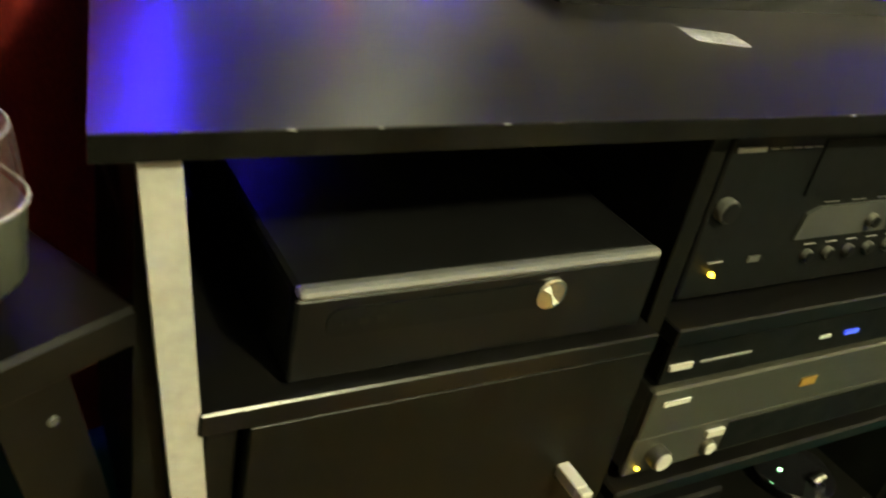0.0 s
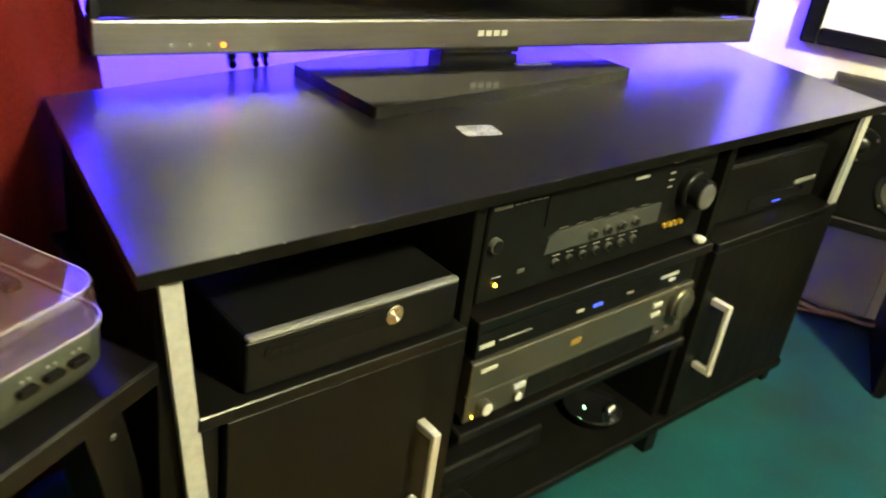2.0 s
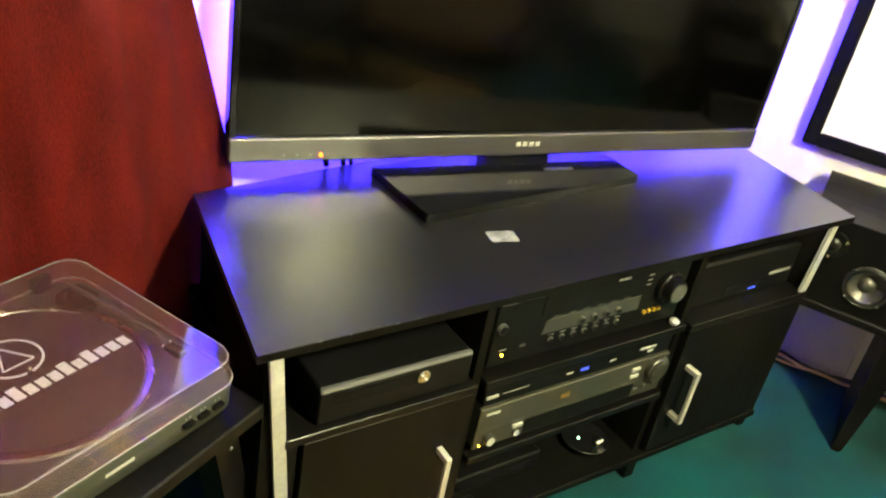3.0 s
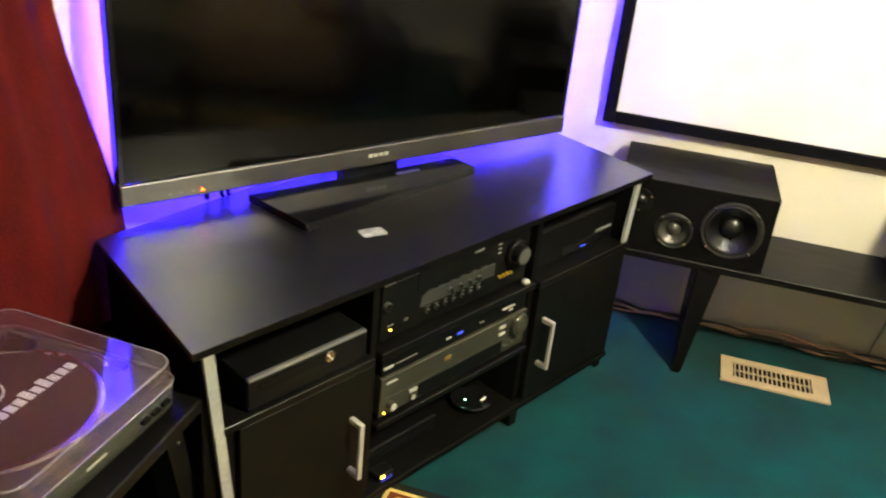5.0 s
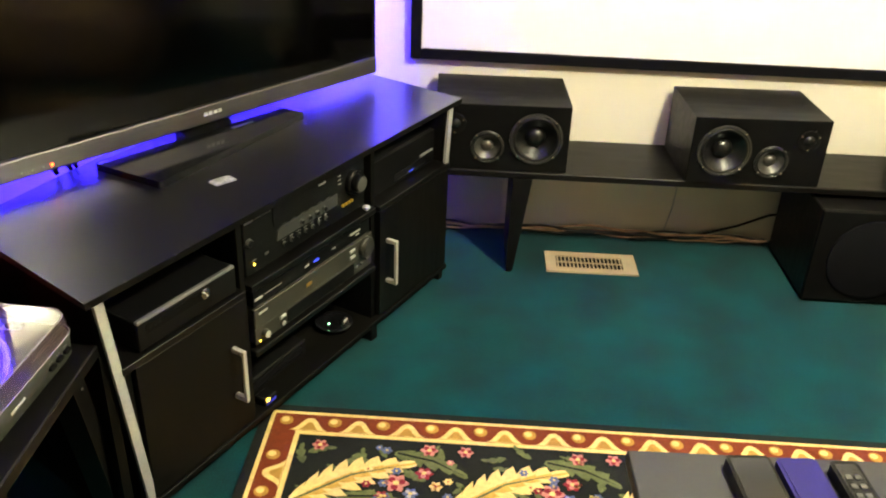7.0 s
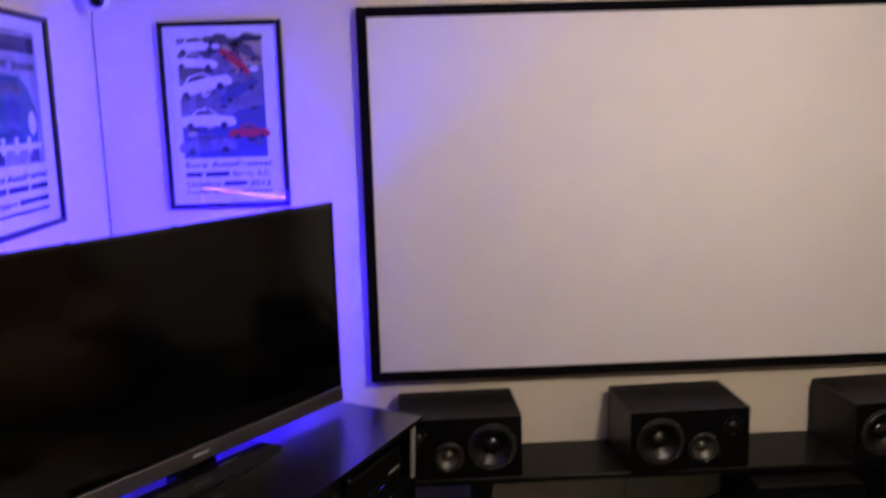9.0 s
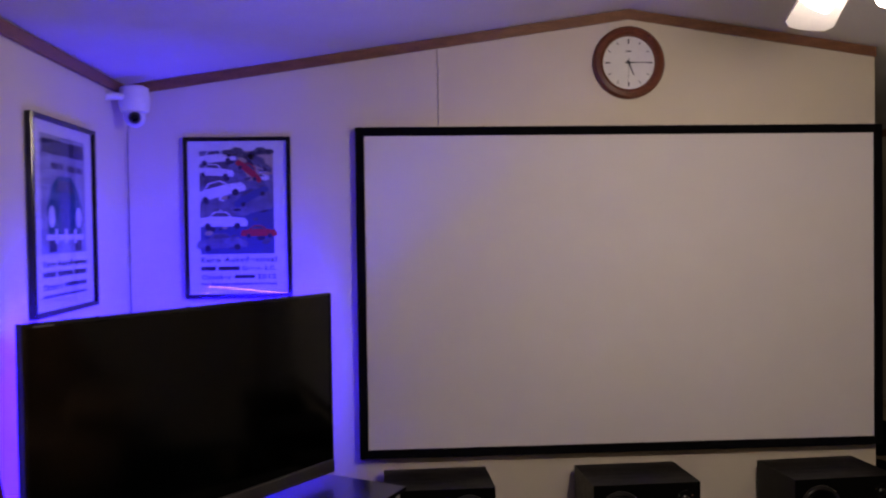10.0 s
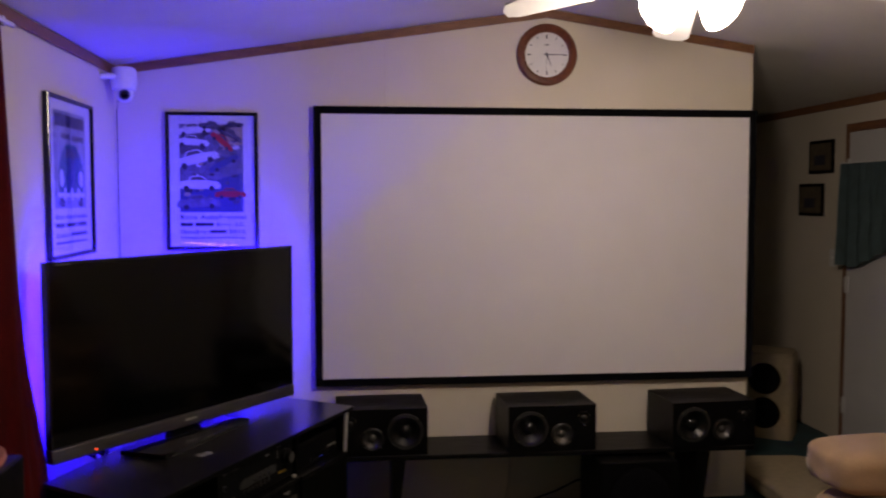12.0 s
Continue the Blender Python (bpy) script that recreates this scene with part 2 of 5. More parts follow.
# stained trim along the ceiling
TH = 0.042
bm = B()
for x0, x1 in ((0.0, RIDGE_X), (RIDGE_X, 3.10)):
    prism(bm, [(x0, roof(x0) - TH), (x1, roof(x1) - TH), (x1, roof(x1) - 0.002), (x0, roof(x0) - 0.002)], 0.0005, 0.014, UP)
structure("trim", bm, TRIM, "stained oak trim along the sloping ceiling", "trim")
structure("trim_west", box(B(), 0.0005, 0.015, YB, -0.015, EAVE_Z - TH - 0.005, EAVE_Z - 0.004, 0.003), TRIM, "stained oak ceiling trim", "trim")
structure("trim_east", box(B(), XR - 0.015, XR - 0.0005, YB, YF, EAVE_Z - TH - 0.01, EAVE_Z - 0.004, 0.003), TRIM, "stained oak ceiling trim", "trim")
structure("trim_corner", box(B(), 3.1005, 3.112, 0.02, 0.10, 0, roof(3.1) - 0.01, 0.002), WALL, "cream edge of the screen wall", "trim")

# ---- projection screen ----
SX0, SX1, SZ0, SZ1, SF = 0.918, 3.112, 0.622, 1.968, 0.036
scr = thing("projection_screen", "large white fixed projection screen in a black felt frame", "projector screen", pose(0, 0, 0))
boxpart("canvas", SX0 + SF - 0.005, SX1 - SF + 0.005, -0.030, -0.024, SZ0 + SF - 0.005, SZ1 - SF + 0.005, CANVAS, scr, 0, "matte white canvas")
for n, x0, x1, z0, z1 in (("frame_side", SX0, SX0 + SF, SZ0, SZ1), ("frame_side", SX1 - SF, SX1, SZ0, SZ1),
                          ("frame_rail", SX0 + SF, SX1 - SF, SZ0, SZ0 + SF), ("frame_rail", SX0 + SF, SX1 - SF, SZ1 - SF, SZ1)):
    boxpart(n, x0, x1, -0.038, -0.002, z0, z1, FELT, scr, 0.004, "black felt frame")

# ---- television console ----
CON = pose(0.463, -1.590, 0, 0, 0, 62.6)
CW, CD, CT, TOP = 1.380, 0.48, 0.605, 0.0145
con = thing("media_console", "black wood media console with silver edges standing across the corner", "tv stand", CON)
SKEW = 0.13   # the ends run back at a slant
# back right corner added out to the wall, blocking strip light from below
part("top", prism(B(), [(0, 0), (CW, 0), (CW + 0.05, CD), (CW + 0.07, 0.625), (0.068, 0.452)], CT - TOP, CT), TOPWOOD, con, "black wood grain top with chipped edges")
part("foil_label", prism(B(), rounded(0.056, 0.036, 0.004, 2), CT + 0.0002, CT + 0.0006, pose(0.532, 0.165, 0, 0, 0, -14)),
     material("worn_foil", (0.55, 0.55, 0.53), 0.33, metal=0.5, vary=0.5, scale=60, fine=300), con, "worn silver label stuck to the top")
boxpart("edge_band", 0, CW, -0.0012, -0.0001, CT - TOP, CT - 0.0006, DOORWOOD, con, 0, "black front edge band")
random.seed(8)
for k in range(14):
    u, w = random.uniform(0.03, 1.0), random.uniform(0.001, 0.006)
    h = random.uniform(0.0003, 0.0008)
    boxpart("chip", u, u + w, -0.0015, 0.0006, CT - h, CT + 0.0002, LETTER if k % 3 else MIDGREY, con, 0)
for side in (0, 1):
    f = (lambda q: CW - q) if side else (lambda q: q)
    k = -0.02 if side else SKEW * CD
    g = 0.016 if side else 0.0
    sp = part("side_panel", prism(B(), [(f(0.024 + g), 0.02), (f(0.046 + g), 0.02), (f(0.046 + g) + k, CD - 0.02), (f(0.024 + g) + k, CD - 0.02)], 0.0, CT - TOP), DOORWOOD, con)
    bm = B()
    zb, k2 = (0.417, 0.0162) if side else (0.0, 0.057)
    prism(bm, [(f(0.022 + g), CT - TOP), (f(0.043 + g), CT - TOP), (f(0.043 + g + k2), zb), (f(0.022 + g + k2), zb)], -0.0135, -0.006, UP)
    part("silver_edging", bm, EDGING, sp, "silver front edging")
for u in (0.408, 0.926):
    boxpart("divider", u, u + 0.018, 0.02, CD - 0.03, 0.035, CT - TOP, DOORWOOD, con, 0.001)
boxpart("shelf", 0.058, 0.407, 0.003, CD - 0.04, 0.408, 0.425, BLACKWOOD, con, 0.0014, "black shelf with worn front edge")
boxpart("shelf", 0.945, CW - 0.052, 0.003, CD - 0.04, 0.400, 0.416, BLACKWOOD, con, 0.0014)
boxpart("shelf", 0.4265, 0.9255, 0.002, CD - 0.04, 0.408, 0.425, BLACKWOOD, con, 0.0014)
boxpart("shelf", 0.4265, 0.9255, 0.002, CD - 0.04, 0.230, 0.247, BLACKWOOD, con, 0.0025)
boxpart("bottom_board", 0.066, CW - 0.05, 0.0, CD - 0.03, 0.046, 0.064, DOORWOOD, con, 0.002)
boxpart("foot", 0.905, 0.935, 0.004, 0.05, 0.0, 0.046, BLACKWOOD, con, 0.002)
boxpart("plinth", 0.10, CW - 0.10, 0.10, 0.12, 0.0, 0.046, BLACKWOOD, con, 0.001)
boxpart("cabinet_side", 0.064, 0.086, 0.0155, CD - 0.05, 0.064, 0.408, DOORWOOD, con, 0.002)
boxpart("cabinet_side", CW - 0.074, CW - 0.054, 0.0155, CD - 0.05, 0.064, 0.400, DOORWOOD, con, 0.002)
boxpart("back_panel", 0.087, 0.4075, CD - 0.058, CD - 0.052, 0.066, 0.408, BLACKSHELF, con, 0)
boxpart("back_panel", 0.9455, CW - 0.075, CD - 0.058, CD - 0.052, 0.066, 0.400, BLACKSHELF, con, 0)
boxpart("back_panel", 0.047 + SKEW * 0.42, 0.4075, CD - 0.048, CD - 0.043, 0.4255, 0.545, BLACKSHELF, con, 0)
boxpart("back_panel", 0.25, 0.4075, CD - 0.048, CD - 0.043, 0.5455, CT - TOP - 0.0005, BLACKSHELF, con, 0)
boxpart("back_panel", 0.4265, 0.9255, CD - 0.035, CD - 0.03, 0.066, 0.36, BLACKSHELF, con, 0)
for u0, u1, hu in ((0.089, 0.406, 0.352), (0.947, CW - 0.056, 0.982)):
    door = boxpart("door", u0, u1, 0.004, 0.021, 0.068, 0.398 if u0 > 0.5 else 0.407, DOORWOOD, con, 0.0008, "black cabinet door")
    bm = B()
    for z in (0.172, 0.300):
        box(bm, hu - 0.006, hu + 0.006, -0.024, 0.0042, z - 0.006, z + 0.006, 0.001)
    box(bm, hu - 0.006, hu + 0.006, -0.032, -0.024, 0.166, 0.306, 0.0015)
    part("handle", bm, HANDLE, door, "satin chrome bar handle")

# ---- television ----
TVA = 53.2
TVM = pose(0.459, -0.750, 0, 0, 0, TVA)
TW, TZ0, TZ1 = 1.224, 0.640, 1.319
tv = thing("television", "large flat television with grey lower bezel, switched off, on the console", "television", TVM)
boxpart("screen", -TW / 2 + 0.012, TW / 2 - 0.012, -0.001, 0.004, TZ0 + 0.05, TZ1 - 0.012, SCREENGLASS, tv, 0, "dark glossy screen")
bm = B()
box(bm, -TW / 2, -TW / 2 + 0.013, -0.004, 0.03, TZ0 + 0.048, TZ1, 0.002)
box(bm, TW / 2 - 0.013, TW / 2, -0.004, 0.03, TZ0 + 0.048, TZ1, 0.002)
box(bm, -TW / 2 + 0.013, TW / 2 - 0.013, -0.004, 0.03, TZ1 - 0.013, TZ1, 0.002)
part("bezel", bm, GLOSSBLACK, tv)
lower = boxpart("lower_bezel", -TW / 2, TW / 2, -0.008, 0.03, TZ0, TZ0 + 0.048, BEZEL, tv, 0.004, "brushed grey lower bezel", 2)
bm = B()
for k in range(4):
    box(bm, -0.030 + 0.015 * k, -0.019 + 0.015 * k, -0.0090, -0.0075, TZ0 + 0.021, TZ0 + 0.030)
part("emblem", bm, SILVER, lower, "small pale maker's mark")
part("standby_light", lathe(B(), ((0.003, 0), (0.003, 0.003)), pose(-TW / 2 + 0.17, -0.008, TZ0 + 0.014, 90), 10), REDLED, lower, "red standby light")
for k in (0.10, 0.125, 0.15):
    part("indicator", lathe(B(), ((0.0025, 0), (0.0025, 0.0025)), pose(-TW / 2 + k, -0.0075, TZ0 + 0.014, 90), 8), LETTER, lower)
bm = B()
box(bm, -0.0, 0.06, -0.0055, -0.004, TZ1 - 0.011, TZ1 - 0.006)
bmesh.ops.translate(bm, verts=bm.verts, vec=(-TW / 2 + 0.03, 0, 0))
part("badge", bm, MIDGREY, tv)
boxpart("housing", -TW / 2 + 0.05, TW / 2 - 0.05, 0.03, 0.075, TZ0 + 0.03, TZ1 - 0.04, BLACKPLASTIC, tv, 0.012, "", 2)
bm = B()
prism(bm, [(-0.075, 0.02), (0.075, 0.02), (0.075, 0.06), (-0.075, 0.06)], CT + 0.02, TZ0 + 0.02)
part("neck", bm, GLOSSBLACK, tv)
bm = B()
prism(bm, rounded(0.550, 0.20, 0.006, 2), CT, CT + 0.017, TVM.inverted() @ pose(0.464, -0.8125, 0, 0, 0, 65))
part("stand_base", bm, GLOSSBLACK, tv, "gloss black glass stand base")
bm = B()
box(bm, 0.03, 0.10, -0.046, -0.034, CT + 0.0172, CT + 0.018)
part("stand_badge", bm, MIDGREY, tv)
for x0, x1, z0, z1 in ((-TW / 2 + 0.10, TW / 2 - 0.10, TZ1 - 0.054, TZ1 - 0.044), (-TW / 2 + 0.25, TW / 2 - 0.25, TZ0 + 0.069, TZ0 + 0.0725),
                       (-TW / 2 + 0.08, -TW / 2 + 0.09, TZ0 + 0.065, TZ1 - 0.065), (TW / 2 - 0.09, TW / 2 - 0.08, TZ0 + 0.065, TZ1 - 0.065)):
    n = max(1, round(max(x1 - x0, z1 - z0) / 0.0165))   # single light chips along the strip
    bm = B()
    for k in range(n):
        fx, fz = (x1 - x0) / n, (z1 - z0) / n
        if fx * n > fz * n:
            box(bm, x0 + fx * k, x0 + fx * (k + 0.54), 0.0755, 0.0763, z0, z1)
        else:
            box(bm, x0, x1, 0.0755, 0.0763, z0 + fz * k, z0 + fz * (k + 0.54))
    part("led_strip", bm, LEDMAT, tv, "blue violet glowing light strip on the rear")
for k, x in enumerate((-0.420, -0.385, -0.370)):
    part("cable", tube(B(), [(x, 0.034, TZ0 + 0.05), (x, 0.030, TZ0), (x + 0.003, 0.028, CT + 0.02), (x + 0.006, 0.036, CT + 0.0065), (x + 0.03, 0.13, CT + 0.0065)], 0.006 - 0.001 * k), BLACKPLASTIC, tv, "", True)

# ---- bench and loudspeakers ----
BY, BZ = -0.335, 0.362
bench = thing("wall_bench", "long low black painted wooden bench along the wall", "bench")
boxpart("bench_top", 1.0, 2.99, BY, -0.03, BZ - 0.022, BZ, BLACKSHELF, bench, 0.003)
for x in (1.272, 2.71):
    bm = B()
    prism(bm, [(BY + 0.002, 0.0), (BY + 0.018, 0.0), (-0.04, 0.0), (-0.04, BZ - 0.022), (BY + 0.002, BZ - 0.022)], x, x + 0.018,
          Matrix(((0, 0, 1, 0), (1, 0, 0, 0), (0, 1, 0, 0), (0, 0, 0, 1))))
    leg = part("leg", bm, BLACKSHELF, bench)
    bm = B()
    prism(bm, [(x + 0.018, 0.004), (x + 0.022, 0.004), (x + 0.062, BZ - 0.023), (x + 0.018, BZ - 0.023)], -BY - 0.022, -BY - 0.004, UP)
    part("brace", bm, BLACKSHELF, leg)

SPW, SPH, SPD = 0.416, 0.214, 0.30


def driver(parent, x, z, r, cone, name, dish=0.35):
    """A round drive unit set in the baffle, facing -y."""
    m = pose(x, 0, z, 90)
    bm = lathe(B(), ((r * 1.0, -0.001), (r * 1.0, 0.004), (r * 0.93, 0.006), (r * 0.88, 0.004)), m, 40, False)
    d = part(name, bm, DRIVERRIM, parent, "", True)
    part("surround", lathe(B(), ((r * 0.90, 0.003), (r * 0.85, 0.008), (r * 0.79, 0.007), (r * 0.74, 0.001)), m, 40, False), RUBBER, d, "", True)
    part("cone", lathe(B(), ((r * 0.75, 0.002), (r * 0.55, -r * dish * 0.45), (r * 0.36, -r * dish), (r * 0.34, -r * dish)), m, 40, "end"), cone, d, "", True)
    part("dust_cap", lathe(B(), [(r * 0.38 * math.cos(a), -r * dish * 0.95 + r * 0.28 * math.sin(a)) for a in [radians(q) for q in (0, 20, 40, 60, 78, 88)]], m, 32), SILVERCONE if cone is SILVERCONE else CONE, d, "", True)
    for k in range(4):
        a = radians(45 + 90 * k)
        part("screw", lathe(B(), ((0.004, 0.004), (0.004, 0.007), (0.002, 0.0075)), pose(x + r * 0.965 * math.cos(a), 0, z + r * 0.965 * math.sin(a), 90), 8), CHROME, d)


def pierced(w, h, holes, seg=32):
    """A plate in x and z at y = 0 with round holes."""
    bm = B()
    def ring(pts):
        vs = [bm.verts.new((x, 0, z)) for x, z in pts]
        return [bm.edges.new((vs[i], vs[(i + 1) % len(vs)])) for i in range(len(vs))]
    es = ring([(-w, 0), (w, 0), (w, h), (-w, h)])
    for x, z, r in holes:
        es += ring([(x + r * math.cos(2 * math.pi * i / seg), z + r * math.sin(2 * math.pi * i / seg)) for i in range(seg)])
    bmesh.ops.triangle_fill(bm, use_beauty=True, edges=es)
    return bm


def speaker(m, flip, label):
    s = thing("loudspeaker", label, "speaker", m, "loudspeakers on the bench")
    w = SPW / 2
    f = -1 if flip else 1
    bm = B()
    def ring(a, y):
        return [bm.verts.new((x, y, z)) for x, z in ((-w + a, a), (w - a, a), (w - a, SPH - a), (-w + a, SPH - a))]
    rings = [ring(0.002, SPD), ring(0, SPD - 0.002), ring(0, 0.003), ring(0.0015, 0.0015), ring(0.012, 0.0015), ring(0.012, 0.05)]
    for p, q in zip(rings, rings[1:]):
        for i in range(4):
            bm.faces.new((p[i], p[(i + 1) % 4], q[(i + 1) % 4], q[i]))
    bm.faces.new(rings[0])
    bm.faces.new(rings[-1])
    part("cabinet", bm, BLACKSHELF, s, "black wood grain cabinet")
    part("baffle", pierced(w - 0.001, SPH - 0.001, ((f * 0.105, 0.108, 0.076), (f * -0.045, 0.078, 0.047))), MATTEBLACK, s, "matte black baffle")
    driver(s, f * 0.105, 0.108, 0.083, CONE, "woofer")
    driver(s, f * -0.045, 0.078, 0.052, SILVERCONE, "midrange")
    bm = lathe(B(), ((0.034, -0.001), (0.034, 0.003), (0.030, 0.004), (0.017, 0.001)), pose(f * -0.148, 0, 0.150, 90), 32, False)
    tw = part("tweeter", bm, BLACKPLASTIC, s, "", True)
    part("dome", lathe(B(), ((0.017, 0.0), (0.014, 0.005), (0.008, 0.008), (0.001, 0.009)), pose(f * -0.148, 0, 0.150, 90), 24), CONE, tw, "", True)
    for k in range(3):
        a = radians(30 + 120 * k)
        part("screw", lathe(B(), ((0.0035, 0.002), (0.0035, 0.004)), pose(f * -0.148 + 0.03 * math.cos(a), 0, 0.150 + 0.03 * math.sin(a), 90), 8), CHROME, tw)
    return s


speaker(pose(1.229, -0.325, BZ, 0, 0, 1.5), False, "black bookshelf speaker lying sideways beside the console")
speaker(pose(2.014, -0.335, BZ, 0, 0, 2), True, "black bookshelf speaker lying sideways at the bench's middle")
speaker(pose(2.79, -0.335, BZ, 0, 0, 4), True, "black bookshelf speaker lying sideways at the bench's end")

sub = thing("subwoofer", "black cube subwoofer with round grille under the bench", "subwoofer", pose(2.222, -0.425, 0, 0, 0, 0))
boxpart("cabinet", 0, 0.36, 0.012, 0.37, 0.01, 0.325, BLACKSHELF, sub, 0.004)
boxpart("baffle", 0, 0.36, 0, 0.012, 0.01, 0.325, MATTEBLACK, sub, 0.002)
part("grille", lathe(B(), ((0.135, 0), (0.135, 0.008), (0.12, 0.014), (0.05, 0.016), (0.002, 0.016)), pose(0.18, 0, 0.165, 90), 48), FELT, sub, "round black cloth grille", True)
for x, y in ((0.03, 0.03), (0.33, 0.03), (0.03, 0.34), (0.33, 0.34)):
    part("foot", lathe(B(), ((0.015, 0), (0.015, 0.01)), Matrix.Translation((x, y, 0)), 10), RUBBER, sub)


# ---- equipment in the console ----
def bar(parent, name, x0, x1, z0, z1, y, mat, depth=0.001):
    return boxpart(name, x0, x1, y - depth, y, z0, z1, mat, parent, 0)


def knob(parent, name, x, z, r, depth, y, mat, cap=None):
    k = part(name, lathe(B(), ((r, 0), (r, depth * 0.8), (r * 0.93, depth), (r * 0.8, depth)), pose(x, y, z, 90), 32), mat, parent, "", True)
    if cap:
        part("cap", lathe(B(), ((r * 0.82, depth), (r * 0.8, depth + 0.0012)), pose(x, y, z, 90), 32), cap, k)
    return k


GAME = CON @ pose(0.113, 0.014, 0.425)
g = thing("game_console", "black game console with satin chrome strip on the shelf", "game console", GAME)
boxpart("body", 0, 0.279, 0.006, 0.26, 0.003, 0.070, BLACKPLASTIC, g, 0.005, "", 2)
boxpart("front_panel", 0, 0.279, 0.0, 0.006, 0.003, 0.0645, BLACKPLASTIC, g, 0.002)
boxpart("chrome_strip", 0.001, 0.278, -0.0012, 0.011, 0.0632, 0.0708, STRIPMETAL, g, 0.004, "satin chrome strip along the front edge", 2)
tray = part("disc_tray", prism(B(), rounded(0.165, 0.020, 0.008, 4), 0.0, 0.0012, pose(0.103, 0.0, 0.046, 90)), FACEBLACK, g)
for k in range(3):
    bar(tray, "mark", 0.030 + 0.012 * k, 0.036 + 0.012 * k, 0.043, 0.048, -0.0012, BLACKPLASTIC, 0.0004)
pw = knob(g, "power_button", 0.184, 0.046, 0.0125, 0.003, 0.0, CHROME)
# two white wedges paint the glint on the round metal button
part("painted_glint", prism(B(), [(0.184, 0.046), (0.180, 0.054), (0.176, 0.051)], 0.003, 0.0036, UP), PRINT, pw)
part("painted_glint", prism(B(), [(0.184, 0.046), (0.187, 0.037), (0.191, 0.039)], 0.003, 0.0036, UP), PRINT, pw)
for x in (0.03, 0.25):
    for y in (0.03, 0.23):
        part("foot", lathe(B(), ((0.01, 0), (0.01, 0.004)), Matrix.Translation((x, y, -0.0005)), 10), RUBBER, g)

PANELGREY = material("dim_grey_panel", (0.030, 0.031, 0.029), 0.45, vary=0.15, scale=40, fine=400)
RCV = CON @ pose(0.437, 0.026, 0.425)
r = thing("av_receiver", "black home theatre receiver with large volume knob on the upper shelf", "receiver", RCV)
boxpart("body", 0.004, 0.464, 0.008, 0.34, 0.012, 0.152, MATTEBLACK, r, 0.002)
face = boxpart("faceplate", 0, 0.468, 0, 0.008, 0.010, 0.155, FACEBLACK, r, 0.002)
bar(face, "display_window", 0.10, 0.345, 0.100, 0.148, -0.0002, FACEBLACK, 0.0015)
bar(face, "name_plate", 0.005, 0.035, 0.1405, 0.1445, -0.0002, LETTER)
for k in range(5):
    bar(face, "lettering", 0.040 + 0.012 * k, 0.049 + 0.012 * k, 0.142, 0.1433, -0.0002, LETTER)
part("control_panel", prism(B(), [(0.108, 0.058), (0.345, 0.058), (0.345, 0.088), (0.125, 0.088), (0.112, 0.082)], 0.0002, 0.003, UP), PANELGREY, face, "grey control panel")
for k in range(4):
    knob(face, "button", 0.198 + 0.030 * k, 0.071, 0.0065, 0.006, -0.003, MIDGREY, BLACKPLASTIC)
for k in range(7):
    knob(face, "button", 0.135 + 0.027 * k, 0.040, 0.0060, 0.005, -0.0002, MIDGREY, BLACKPLASTIC)
    bar(face, "lettering", 0.128 + 0.027 * k, 0.142 + 0.027 * k, 0.0503, 0.0512, -0.0002, LETTER)
for k in range(6):
    bar(face, "lettering", 0.13 + 0.034 * k, 0.148 + 0.034 * k, 0.0905, 0.0915, -0.0002, MIDGREY)
knob(face, "selector", 0.014, 0.094, 0.010, 0.008, -0.0002, MIDGREY, BLACKPLASTIC)
part("power_light", lathe(B(), ((0.0024, 0), (0.002, 0.003)), pose(0.028, -0.0002, 0.033, 90), 12), YELLOWLED, face, "amber power light")
bar(face, "lettering", 0.020, 0.036, 0.0435, 0.0447, -0.0002, LETTER)
bar(face, "lettering", 0.065, 0.078, 0.040, 0.046, -0.0002, MIDGREY)
vol = knob(face, "volume_knob", 0.412, 0.098, 0.032, 0.014, -0.0002, BLACKPLASTIC)
knob(vol, "grip", 0.412, 0.098, 0.024, 0.018, -0.0142, BLACKPLASTIC, MIDGREY)
for k in range(4):
    part("input_jack", lathe(B(), ((0.0042, 0), (0.0042, 0.005), (0.002, 0.005)), pose(0.368 + 0.013 * k, -0.0002, 0.046, 90), 12),
         material("amber_jack", (0.5, 0.32, 0.05), 0.35, metal=0.4) if k == 0 else bpy.data.materials["amber_jack"], face, "amber input jack")
for k in range(3):
    bar(face, "lettering", 0.352, 0.364, 0.109 + 0.011 * k, 0.1115 + 0.011 * k, -0.0002, LETTER)
bar(face, "lettering", 0.353, 0.364, 0.147, 0.150, -0.0002, LETTER)
bar(face, "lettering", 0.368, 0.380, 0.148, 0.150, -0.0002, LETTER)
bar(face, "lettering", 0.27, 0.30, 0.136, 0.1405, -0.0018, LETTER, 0.0006)
for x in (0.04, 0.42):
    for y in (0.04, 0.30):
        part("foot", lathe(B(), ((0.016, 0), (0.016, 0.012)), Matrix.Translation((x, y, 0)), 12), RUBBER, r)

tr = thing("glass_trinket", "small clear crystal trinket on the shelf's front edge", "ornament", CON @ pose(0.897, 0.014, 0.425))
part("crystal", lathe(B(), ((0.006, 0), (0.011, 0.005), (0.0105, 0.010), (0.004, 0.0135)), seg=7), SILVER, tr)

